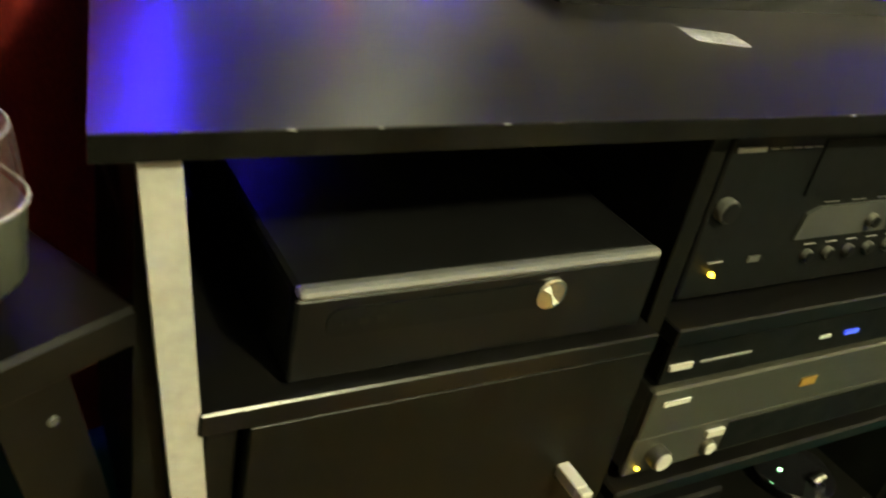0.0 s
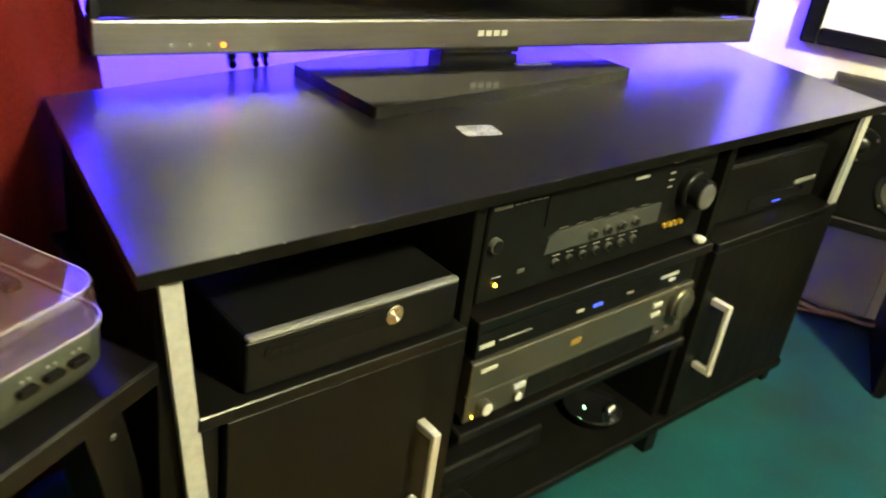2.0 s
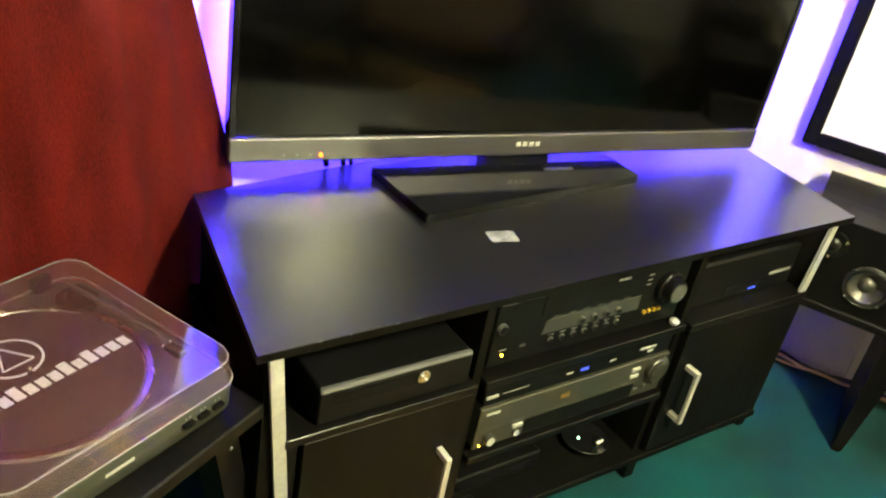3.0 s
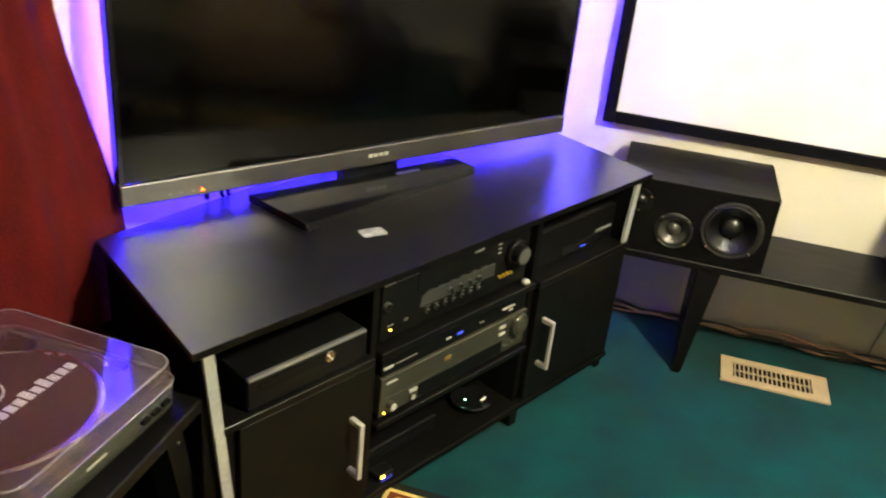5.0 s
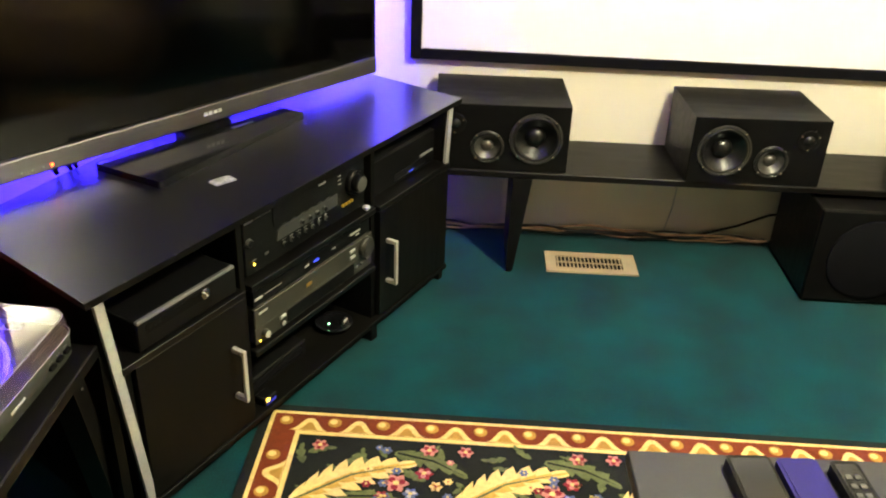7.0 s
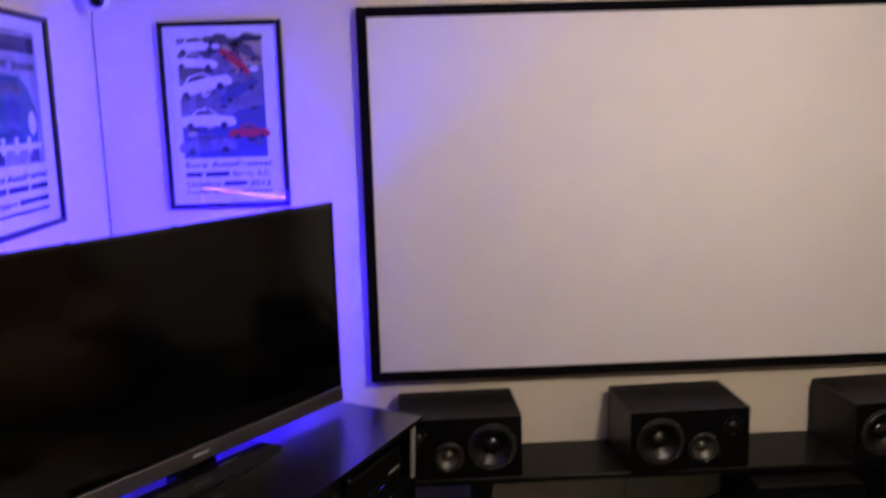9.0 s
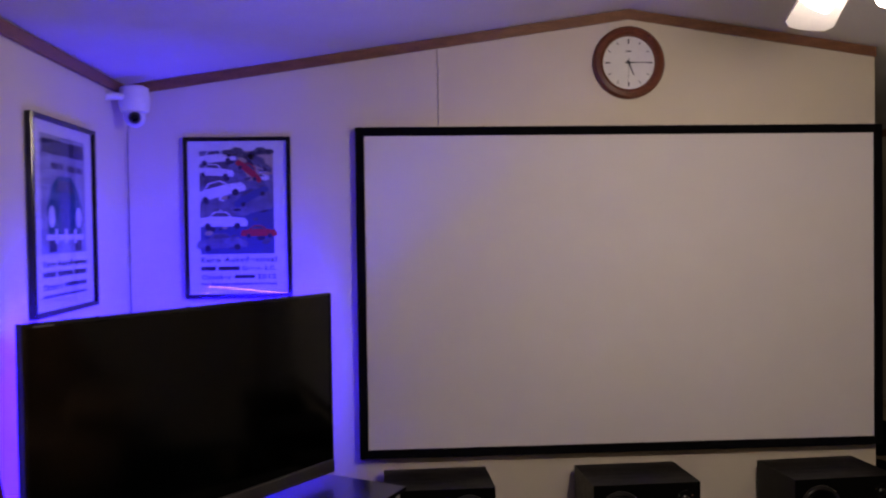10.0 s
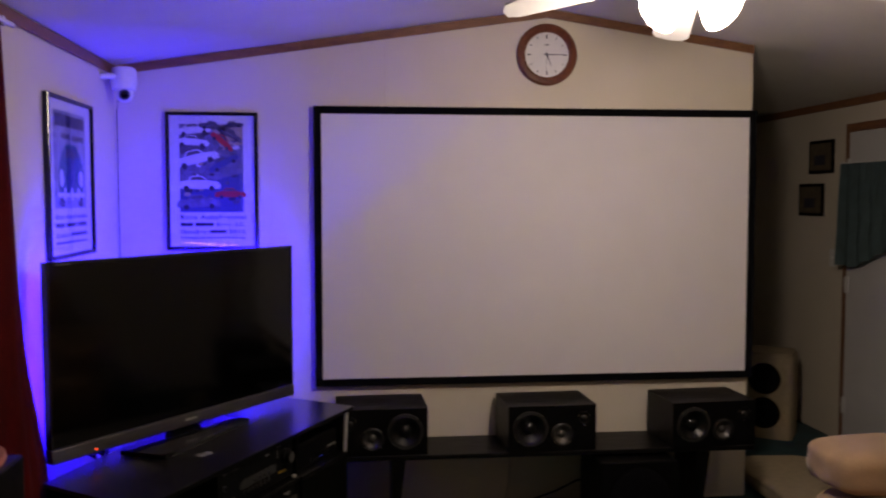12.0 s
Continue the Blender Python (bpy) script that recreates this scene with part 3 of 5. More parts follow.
PLY = CON @ pose(0.437, 0.010, 0.247)
p = thing("disc_player", "champagne grey disc player with round jog dial on the lower shelf", "disc player", PLY)
boxpart("body", 0.004, 0.476, 0.010, 0.36, 0.008, 0.104, MIDGREY, p, 0.002)
fp = boxpart("faceplate", 0, 0.48, 0, 0.010, 0.052, 0.106, CHAMPAGNE, p, 0.002, "champagne metal upper fascia")
lf = boxpart("lower_fascia", 0, 0.48, 0.002, 0.010, 0.008, 0.052, CHAMPAGNE, p, 0.0015)
bar(lf, "display_window", 0.115, 0.395, 0.012, 0.046, 0.0018, FACEBLACK, 0.0012)
bar(fp, "emblem", 0.014, 0.044, 0.0885, 0.094, -0.0002, SILVER)
bar(fp, "badge", 0.19, 0.212, 0.074, 0.084, -0.0002, material("gold_badge", (0.28, 0.17, 0.04), 0.4, metal=0.3))
jog = knob(fp, "jog_dial", 0.445, 0.076, 0.029, 0.012, -0.0002, CHAMPAGNE)
knob(jog, "finger_ring", 0.445, 0.076, 0.023, 0.003, -0.0122, CHAMPAGNE, CHAMPAGNE)
for x, z in ((0.375, 0.088), (0.375, 0.070)):
    bar(fp, "button", x, x + 0.022, z - 0.003, z + 0.004, -0.0002, SILVER, 0.003)
for x, z in ((0.40, 0.028), (0.425, 0.030), (0.45, 0.034)):
    bar(lf, "button", x, x + 0.012, z - 0.003, z + 0.003, 0.0018, MIDGREY, 0.003)
knob(lf, "headphone_knob", 0.030, 0.030, 0.011, 0.012, 0.0018, CHAMPAGNE, SILVER)
bar(lf, "power_button", 0.086, 0.108, 0.036, 0.043, 0.0018, SILVER, 0.004)
knob(lf, "stop_button", 0.096, 0.022, 0.008, 0.005, 0.0018, CHAMPAGNE, SILVER)
part("power_light", lathe(B(), ((0.002, 0), (0.0018, 0.002)), pose(0.014, 0.0018, 0.016, 90), 10), YELLOWLED, lf, "amber power light")
for x in (0.04, 0.44):
    for y in (0.04, 0.32):
        part("foot", lathe(B(), ((0.016, 0), (0.016, 0.008)), Matrix.Translation((x, y, 0)), 12), RUBBER, p)

sl = thing("slim_player", "slim black disc player stacked on the champagne player", "disc player", CON @ pose(0.440, 0.014, 0.353))
boxpart("body", 0.0, 0.47, 0.004, 0.30, 0.004, 0.044, MATTEBLACK, sl, 0.0015)
fs = boxpart("faceplate", 0, 0.47, 0, 0.004, 0.004, 0.045, FACEBLACK, sl, 0.001)
bar(fs, "button", 0.004, 0.03, 0.020, 0.026, -0.0002, SILVER, 0.002)
bar(fs, "disc_slot", 0.04, 0.10, 0.0225, 0.0245, -0.0002, LETTER)
bar(fs, "lettering", 0.19, 0.205, 0.021, 0.025, -0.0002, SILVER)
bar(fs, "blue_light", 0.225, 0.245, 0.020, 0.025, -0.0002, BLUELED)
bar(fs, "lettering", 0.30, 0.316, 0.021, 0.025, -0.0002, LETTER)
bar(fs, "lettering", 0.38, 0.425, 0.026, 0.031, -0.0002, SILVER)
bar(fs, "lettering", 0.405, 0.42, 0.016, 0.021, -0.0002, SILVER)
for x in (0.05, 0.42):
    part("foot", lathe(B(), ((0.012, 0), (0.012, 0.004)), Matrix.Translation((x, 0.15, 0)), 10), RUBBER, sl)

dv = thing("cable_box", "black cable box in the console's end bay", "set-top box", CON @ pose(0.965, 0.05, 0.416))
boxpart("body", 0, 0.345, 0.004, 0.28, 0.003, 0.105, BLACKPLASTIC, dv, 0.004)
ff = boxpart("faceplate", 0.0, 0.345, 0, 0.004, 0.003, 0.103, BLACKPLASTIC, dv, 0.001)
bar(ff, "display_window", 0.12, 0.30, 0.010, 0.034, -0.0002, GLOSSBLACK)
bar(ff, "silver_label", 0.262, 0.335, 0.038, 0.046, -0.0002, LETTER)
bar(ff, "blue_light", 0.20, 0.225, 0.014, 0.017, -0.0014, BLUELED)
for x in (0.03, 0.31):
    part("foot", lathe(B(), ((0.012, 0), (0.012, 0.004)), Matrix.Translation((x, 0.12, -0.0005)), 10), RUBBER, dv)

lb = thing("converter_box", "low black box lying on the console's bottom board", "set-top box", CON @ pose(0.45, 0.07, 0.064))
boxpart("body", 0, 0.24, 0, 0.2, 0.0, 0.045, BLACKPLASTIC, lb, 0.004)
bar(lb, "display_window", 0.02, 0.22, 0.012, 0.034, -0.0002, GLOSSBLACK)
tg = thing("power_adapter", "small black adapter with yellow light and blue tag", "adapter", CON @ pose(0.452, 0.012, 0.064))
boxpart("body", 0, 0.045, 0, 0.035, 0, 0.022, BLACKPLASTIC, tg, 0.003)
bar(tg, "tag", 0.006, 0.040, 0.002, 0.010, -0.0003, material("blue_tag", (0.02, 0.02, 0.45), 0.5))
bar(tg, "light", 0.006, 0.016, 0.013, 0.020, -0.0003, YELLOWLED)
ro = thing("disc_gadget", "round gloss black gadget with green light on the bottom board", "gadget", CON @ pose(0.835, 0.085, 0.064))
part("dish", lathe(B(), ((0.046, 0), (0.051, 0.008), (0.053, 0.015), (0.050, 0.017), (0.038, 0.012), (0.002, 0.010)), seg=40), GLOSSBLACK, ro, "", True)
part("rim", lathe(B(), ((0.051, 0.0155), (0.0535, 0.0165), (0.052, 0.0175), (0.050, 0.0165)), seg=40, cap=False), GLOSSBLACK, ro, "", True)
part("light", lathe(B(), ((0.002, 0.010), (0.002, 0.013)), Matrix.Translation((-0.012, 0.008, 0)), 10), GREENLED, ro, "green light")
part("nozzle", lathe(B(), ((0.008, 0), (0.007, 0.018), (0.002, 0.021)), pose(0.010, -0.024, 0.014, 0, 70, 0), 16), CHROME, ro, "polished metal tip", True)

# ---- curtain ----
cur = thing("red_curtain", "floor length dark red curtain with gathered folds on the side wall", "curtain")
bm = B()
grid = []
N, H = 260, 24
for j in range(H + 1):
    z = 0.02 + (2.06 - 0.02) * j / H
    k = 1 - j / H
    row = []
    for i in range(N + 1):
        s = i / N
        y = -3.9 + s * (2.495 + 0.085 * (2.06 - z) + 0.09 * min(1.0, max(0.0, (1.0 - z) / 0.4)))
        ph = s * 27 + 0.8 * math.sin(s * 9) + 0.5 * math.sin(k * 2.2 + s * 5)
        x = 0.062 + (0.018 + 0.012 * k) * math.sin(ph * 2.1) + 0.006 * math.sin(ph * 5.3 + k) + 0.006 * k * math.sin(s * 14)
        e = (1 - s) * 2.5   # metres from the free end
        x += 0.055 * math.exp(-((e - 0.15) / 0.09) ** 2) * (0.5 + 0.5 * k) - 0.035 * max(0.0, 1 - e / 0.07)
        row.append(bm.verts.new((max(0.012, x), y, z)))
    grid.append(row)
for j in range(H):
    for i in range(N):
        bm.faces.new((grid[j][i], grid[j][i + 1], grid[j + 1][i + 1], grid[j + 1][i]))
bmesh.ops.solidify(bm, geom=bm.faces[:], thickness=0.003)
part("panel", bm, CURTAIN, cur, "dark red woven cloth", True)
part("rod", tube(B(), [(0.062, -4.0, 2.065), (0.062, -1.38, 2.065)], 0.008, 12), WHITE, cur, "white curtain rod", True)
part("bracket", box(B(), 0.0, 0.065, -1.46, -1.44, 2.05, 2.08, 0.002), WHITE, cur)

# ---- end table and record player ----
et = thing("end_table", "square black wooden end table beside the console", "side table")
boxpart("tabletop", 0.092, 0.457, -2.08, -1.553, 0.468, 0.495, BLACKSHELF, et, 0.003, "black painted top with worn edge")
for x in (0.112, 0.384):
    for y, splay in ((-2.055, -0.105), (-1.633, 0.105)):   # the legs lean outwards
        lean = Matrix(((1, 0, 0, x), (0, 1, -splay / 0.468, y + splay), (0, 0, 1, 0), (0, 0, 0, 1)))
        leg = part("leg", prism(B(), [(0, 0), (0.046, 0), (0.046, 0.047), (0, 0.047)], 0, 0.468, lean), BLACKSHELF, et)
        part("bolt", lathe(B(), ((0.004, 0), (0.003, 0.0015)), pose(x + 0.046, y + 0.030 + splay * (1 - 0.418 / 0.468), 0.418, 0, 90), 10), MIDGREY, leg)
boxpart("apron", 0.395, 0.413, -2.007, -1.634, 0.42, 0.468, BLACKSHELF, et, 0.001)
boxpart("apron", 0.159, 0.383, -1.614, -1.598, 0.42, 0.468, BLACKSHELF, et, 0.001)

FELTMAT = material("dark_slipmat", (0.030, 0.014, 0.014), 0.95, vary=0.25, scale=60, bump=0.4, fine=900, spec=0.1)
LID = clear("clear_lid", (0.95, 0.93, 0.93), 0.04, 0.09, 0.75)
nt = LID.node_tree
# thin dust film; its pink paints in the red curtain's reflection
dust, hazy = nt.nodes.new("ShaderNodeBsdfDiffuse"), nt.nodes.new("ShaderNodeMixShader")
dust.inputs[0].default_value, hazy.inputs[0].default_value = (0.75, 0.42, 0.45, 1), 0.026
nt.links.new(nt.nodes["Mix Shader"].outputs[0], hazy.inputs[1])
nt.links.new(dust.outputs[0], hazy.inputs[2])
nt.links.new(hazy.outputs[0], nt.nodes["Material Output"].inputs["Surface"])
tt = thing("record_player", "silver grey record player with clear plastic lid on the end table", "turntable", pose(0.258, -1.762, 0.495, 0, 0, -3))
W, D = 0.350, 0.360    # x is the depth, y the width
bm = B()
rings = []
for inset, r, z in ((0.030, 0.020, 0.010), (0.008, 0.032, 0.014), (0.001, 0.036, 0.024), (0.0, 0.036, 0.058), (0.002, 0.035, 0.062), (0.005, 0.034, 0.0625)):
    rings.append([bm.verts.new((x, y, z)) for x, y in rounded(W - 2 * inset, D - 2 * inset, r, 7)])
for a, b in zip(rings, rings[1:]):
    for i in range(len(a)):
        bm.faces.new((a[i], a[(i + 1) % len(a)], b[(i + 1) % len(a)], b[i]))
bm.faces.new(list(reversed(rings[0])))
bm.faces.new(rings[-1])
part("plinth", bm, GREYPLASTIC, tt, "silver grey plinth with rounded corners", True)
for x in (-0.13, 0.13):
    for y in (-0.13, 0.13):
        part("foot", lathe(B(), ((0.018, 0), (0.022, 0.012)), Matrix.Translation((x, y, 0)), 16), RUBBER, tt)
pl = part("platter", lathe(B(), ((0.150, 0.0622), (0.153, 0.066), (0.151, 0.071), (0.143, 0.0715), (0.141, 0.069), (0.002, 0.069)), Matrix.Translation((-0.012, -0.01, 0)), 64), CHROME, tt, "bright aluminium platter rim", True)
part("slipmat", lathe(B(), ((0.139, 0.0692), (0.139, 0.0715), (0.002, 0.0715)), Matrix.Translation((-0.012, -0.01, 0)), 64), FELTMAT, pl, "dark felt slipmat with pale markings")
part("printed_ring", lathe(B(), ((0.041, 0.0716), (0.041, 0.0719), (0.0375, 0.0719), (0.0375, 0.0716)), Matrix.Translation((-0.055, -0.008, 0)), 40, False), PRINT, pl, "pale printed ring")
bm = B()
for a, b in (((-0.083, -0.008), (-0.037, -0.030)), ((-0.037, -0.030), (-0.037, 0.014)), ((-0.037, 0.014), (-0.083, -0.008))):
    dx, dy = b[0] - a[0], b[1] - a[1]
    q = math.hypot(dx, dy)
    nx, ny = -dy / q * 0.0014, dx / q * 0.0014
    prism(bm, [(a[0] - nx, a[1] - ny), (b[0] - nx, b[1] - ny), (b[0] + nx, b[1] + ny), (a[0] + nx, a[1] + ny)], 0.0716, 0.0719)
part("printed_triangle", bm, PRINT, pl)
for k in range(14):
    h = (0.019, 0.019, 0.026, 0.019, 0.026, 0.019)[k % 6]
    y = -0.122 + 0.0178 * k
    bm = B()
    prism(bm, [(0.022 - h, y), (0.022, y), (0.022, y + 0.0135), (0.022 - h, y + 0.0135)], 0.0716, 0.0719)
    part("printed_bar", bm, PRINT, pl)
part("spindle", lathe(B(), ((0.0035, 0.07), (0.0035, 0.082), (0.001, 0.084)), Matrix.Translation((-0.012, -0.01, 0)), 12), CHROME, pl)
arm = part("tonearm_base", lathe(B(), ((0.030, 0.062), (0.030, 0.072), (0.016, 0.074), (0.014, 0.086)), Matrix.Translation((-0.11, 0.135, 0)), 28), BLACKPLASTIC, tt, "", True)
part("tonearm", tube(B(), [(-0.135, 0.135, 0.086), (-0.06, 0.140, 0.086), (0.04, 0.146, 0.085), (0.075, 0.142, 0.083)], 0.0035, 10), MIDGREY, arm, "", True)
part("headshell", box(B(), 0.070, 0.100, 0.134, 0.150, 0.076, 0.086, 0.002), BLACKPLASTIC, arm)
boxpart("label_plate", 0.050, 0.066, 0.150, 0.166, 0.0628, 0.066, PRINT, tt, 0.0005)
for k in range(3):
    b = part("button", prism(B(), rounded(0.019, 0.007, 0.003, 4), 0, 0.006, Matrix.Translation((W / 2, 0.082 + 0.0255 * k, 0.044)) @ pose(0, 0, 0, 90, 0, 90)), BLACKPLASTIC, tt, "black oval push button")
    for q in (-0.004, 0.003):
        boxpart("mark", W / 2 - 0.0002, W / 2 + 0.0006, 0.082 + 0.0255 * k + q, 0.0845 + 0.0255 * k + q, 0.0515, 0.054, LETTER, b, 0)
boxpart("name_mark", W / 2 - 0.0002, W / 2 + 0.0006, -0.045, -0.003, 0.043, 0.0475, SILVER, tt, 0)
bm = B()
o, n = rounded(W, D, 0.034, 6), rounded(W - 0.006, D - 0.006, 0.031, 6)
def loop(pts, z):
    return [bm.verts.new((x, y, z)) for x, y in pts]
la, lbt, lc, ld = loop(o, 0.064), loop(rounded(W - 0.008, D - 0.008, 0.032, 6), 0.0985), loop(rounded(W - 0.014, D - 0.014, 0.030, 6), 0.102), loop(n, 0.064)
le = loop(rounded(W - 0.014, D - 0.014, 0.030, 6), 0.0990)
q = len(o)
for A, C in ((la, lbt), (lbt, lc), (ld, le), (la, ld)):
    for i in range(q):
        bm.faces.new((A[i], A[(i + 1) % q], C[(i + 1) % q], C[i]))
bm.faces.new(lc)
bm.faces.new(list(reversed(le)))
lid = part("lid", bm, LID, tt, "clear hinged dust cover, closed", True)
# pale tubes paint the light caught along the lid's edges
EDGELIGHT = material("painted_edge_highlight", (0.26, 0.24, 0.24), 0.15, vary=0.1)
for z, inset, rr in ((0.1005, 0.010, 0.0009), (0.065, 0.0, 0.0011)):
    e = rounded(W - inset, D - inset, 0.033, 6)
    part("lid_edge_highlight", tube(B(), [(x, y, z) for x, y in e + e[:1]], rr, 6), EDGELIGHT, lid, "pale tube painting the highlight along the acrylic edge", True)
for y in (-0.12, 0.12):
    part("hinge", box(B(), -W / 2 - 0.006, -W / 2 + 0.012, y - 0.014, y + 0.014, 0.05, 0.085, 0.002), BLACKPLASTIC, lid)

bag = thing("black_bag", "soft black bag on the carpet under the end table", "bag", pose(0.27, -1.80, 0))
bm = B()
bmesh.ops.create_icosphere(bm, subdivisions=4, radius=0.13)
for v in bm.verts:
    nn = noise.noise(v.co * 9) * 0.018
    v.co = Vector((v.co.x * 0.9, v.co.y * 1.25, max(-0.095, v.co.z * 0.95) + 0.095)) * (1 + nn)
part("body", bm, MATTEBLACK, bag, "", True)

# ---- floor register and cables ----
vt = thing("floor_register", "tan metal floor register set in the carpet", "floor vent", pose(1.41, -0.318, 0))
bm = B()
for x0, x1, y0, y1 in ((0, 0.308, 0, 0.028), (0, 0.308, 0.108, 0.136), (0, 0.036, 0.028, 0.108), (0.262, 0.308, 0.028, 0.108)):
    box(bm, x0, x1, y0, y1, 0.0, 0.007)
part("frame", bm, VENT, vt, "tan enamelled frame")
# no duct below: a flat black sheet paints its shade
boxpart("well_shade", 0.036, 0.262, 0.028, 0.108, 0.0, 0.0015, MATTEBLACK, vt, 0)
for k in range(17):
    part("slat", box(B(), 0.0405 + 0.0133 * k, 0.0445 + 0.0133 * k, 0.028, 0.108, 0.002, 0.006), VENT, vt)
part("slat_bar", box(B(), 0.036, 0.262, 0.066, 0.070, 0.0018, 0.0055), VENT, vt)

COPPER = material("copper_speaker_wire", (0.52, 0.31, 0.20), 0.4, vary=0.3, metal=0.3)
DARKWIRE = material("dark_wire", (0.012, 0.011, 0.010), 0.45, vary=0.3)
random.seed(4)
for k, (mat, lab) in enumerate(((COPPER, "copper coloured speaker cable along the wall"), (DARKWIRE, "black cable along the wall"), (COPPER, "copper coloured speaker cable along the wall"),
                                (DARKWIRE, "black cable along the wall"), (DARKWIRE, "black cable along the wall"), (COPPER, "copper coloured speaker cable along the wall"))):
    pts = []
    for i in range(90):
        x = 0.99 + i * (2.205 - 0.99) / 89
        w = 0.013 * noise.noise(Vector((x * 9, k * 3.7, 0))) + 0.010 * math.sin(x * 6 + k * 2.1)
        pts.append((x, -0.034 - 0.005 * k + 1.3 * w, 0.006 + 0.005 * k + 0.022 * abs(noise.noise(Vector((x * 6, k * 5.1, 4)))) ))
    tagged(part("floor_cable", tube(B(), pts, 0.0036 if k % 2 == 0 else 0.0040, 6), mat, None, lab, True), lab, "cable", "cables along the wall")
tagged(part("speaker_cable", tube(B(), [(1.86, -0.012, 0.34), (1.875, -0.012, 0.24), (1.868, -0.014, 0.12), (1.85, -0.02, 0.03), (1.80, -0.03, 0.008)], 0.003, 6), SILVER, None, "", True), "thin pale cable hanging below the bench", "cable")
tagged(part("subwoofer_cable", tube(B(), [(1.72, -0.06, 0.008), (1.86, -0.05, 0.012), (1.98, -0.045, 0.035), (2.10, -0.045, 0.075), (2.20, -0.05, 0.125), (2.25, -0.06, 0.14)], 0.0045, 6), BLACKPLASTIC, None, "", True), "black cable rising to the subwoofer", "cable")

# ---- pictures ----
PAPER = material("poster_paper", (0.66, 0.66, 0.66), 0.7, vary=0.04)
INK = material("dark_ink", (0.03, 0.03, 0.05), 0.7)
FRAMEBLACK = material("black_lacquer_frame", (0.006, 0.006, 0.007), 0.18, vary=0.2)
PICGLASS = clear("picture_glass", (0.98, 0.98, 0.99), 0.01, 0.045, 0.3)
WHITEINK = material("white_ink", (0.66, 0.66, 0.68), 0.7)
PALEINK = material("pale_blue_ink", (0.15, 0.15, 0.20), 0.7, vary=0.5, scale=25)
BLUEINK = material("blue_ink", (0.06, 0.08, 0.19), 0.7)
REDINK = material("red_ink", (0.50, 0.03, 0.03), 0.7)
TEALINK = material("teal_ink", (0.02, 0.10, 0.13), 0.7)
GREYINK = material("grey_ink", (0.09, 0.09, 0.10), 0.7, vary=0.5, scale=40)
PHOTO = material("sepia_print", (0.11, 0.085, 0.05), 0.6, vary=0.6, scale=30)
HAZEINK = material("hazy_print", (0.30, 0.31, 0.36), 0.7, vary=0.35, scale=14)
TANINK = material("tan_ink", (0.40, 0.33, 0.20), 0.7)


def flat(parent, name, pts, layer, mat):
    """A printed shape on a picture that faces -y, in x and z."""
    return part(name, prism(B(), pts, 0.0005 * layer, 0.0005 * layer + 0.0004, UP), mat, parent)


def rect(x0, x1, z0, z1):
    return [(x0, z0), (x1, z0), (x1, z1), (x0, z1)]


def disc(x, z, r, n=16, rz=None):
    return [(x + r * math.cos(2 * math.pi * i / n), z + (rz or r) * math.sin(2 * math.pi * i / n)) for i in range(n)]


def words(parent, text, x, z, size, width):
    c = bpy.data.curves.new("lettering", "FONT")
    c.body, c.size, c.extrude, c.offset, c.space_character = text, size, 0.0002, 0.0007, 1.15
    o = new("lettering", c)
    me = bpy.data.meshes.new_from_object(o.evaluated_get(bpy.context.evaluated_depsgraph_get()))
    bpy.data.objects.remove(o)
    w = max(v.co.x for v in me.vertices) - min(v.co.x for v in me.vertices)
    me.transform(pose(x, -0.0022, z, 90) @ Matrix.Diagonal((width / w, 1, 1, 1)))
    me.materials.clear()
    me.materials.append(INK)
    ob = new("lettering", me)
    ob.parent = parent
    return ob


def car(parent, x, z, s, mat, layer, lean=0.0):
    """A small printed motor car seen from the side."""
    body = [(-0.5, 0.02), (0.5, 0.02), (0.52, 0.10), (0.46, 0.19), (0.20, 0.22), (0.08, 0.33), (-0.16, 0.33), (-0.28, 0.22), (-0.49, 0.19), (-0.53, 0.10)]
    glass = [(0.16, 0.225), (0.06, 0.305), (-0.14, 0.305), (-0.23, 0.225)]
    s *= 1.22
    def at(pts):
        return [(x + s * (a * math.cos(lean) - b * math.sin(lean)), z + s * (a * math.sin(lean) + b * math.cos(lean))) for a, b in pts]
    c = flat(parent, "printed_car", at(body), layer, mat)
    flat(c, "printed_window", at(glass), layer + 1, GREYINK)
    for w in (-0.3, 0.3):
        flat(c, "printed_wheel", at(disc(w, 0.03, 0.066, 12)), layer + 1, INK)


def framed(m, w, h, label, fw=0.016):
    t = thing("framed_poster", label, "poster", m, "framed posters in the corner")
    boxpart("backing", fw * 0.5, w - fw * 0.5, -0.0, 0.006, fw * 0.5, h - fw * 0.5, PAPER, t, 0)
    for n, x0, x1, z0, z1 in (("frame_side", 0, fw, 0, h), ("frame_side", w - fw, w, 0, h), ("frame_rail", fw, w - fw, 0, fw), ("frame_rail", fw, w - fw, h - fw, h)):
        boxpart(n, x0, x1, -0.014, 0.008, z0, z1, FRAMEBLACK, t, 0.003, "gloss black frame")
    gl = boxpart("glass", fw - 0.002, w - fw + 0.002, -0.0075, -0.006, fw - 0.002, h - fw + 0.002, PICGLASS, t, 0, "reflecting picture glass")
    gl.visible_shadow = False
    return t


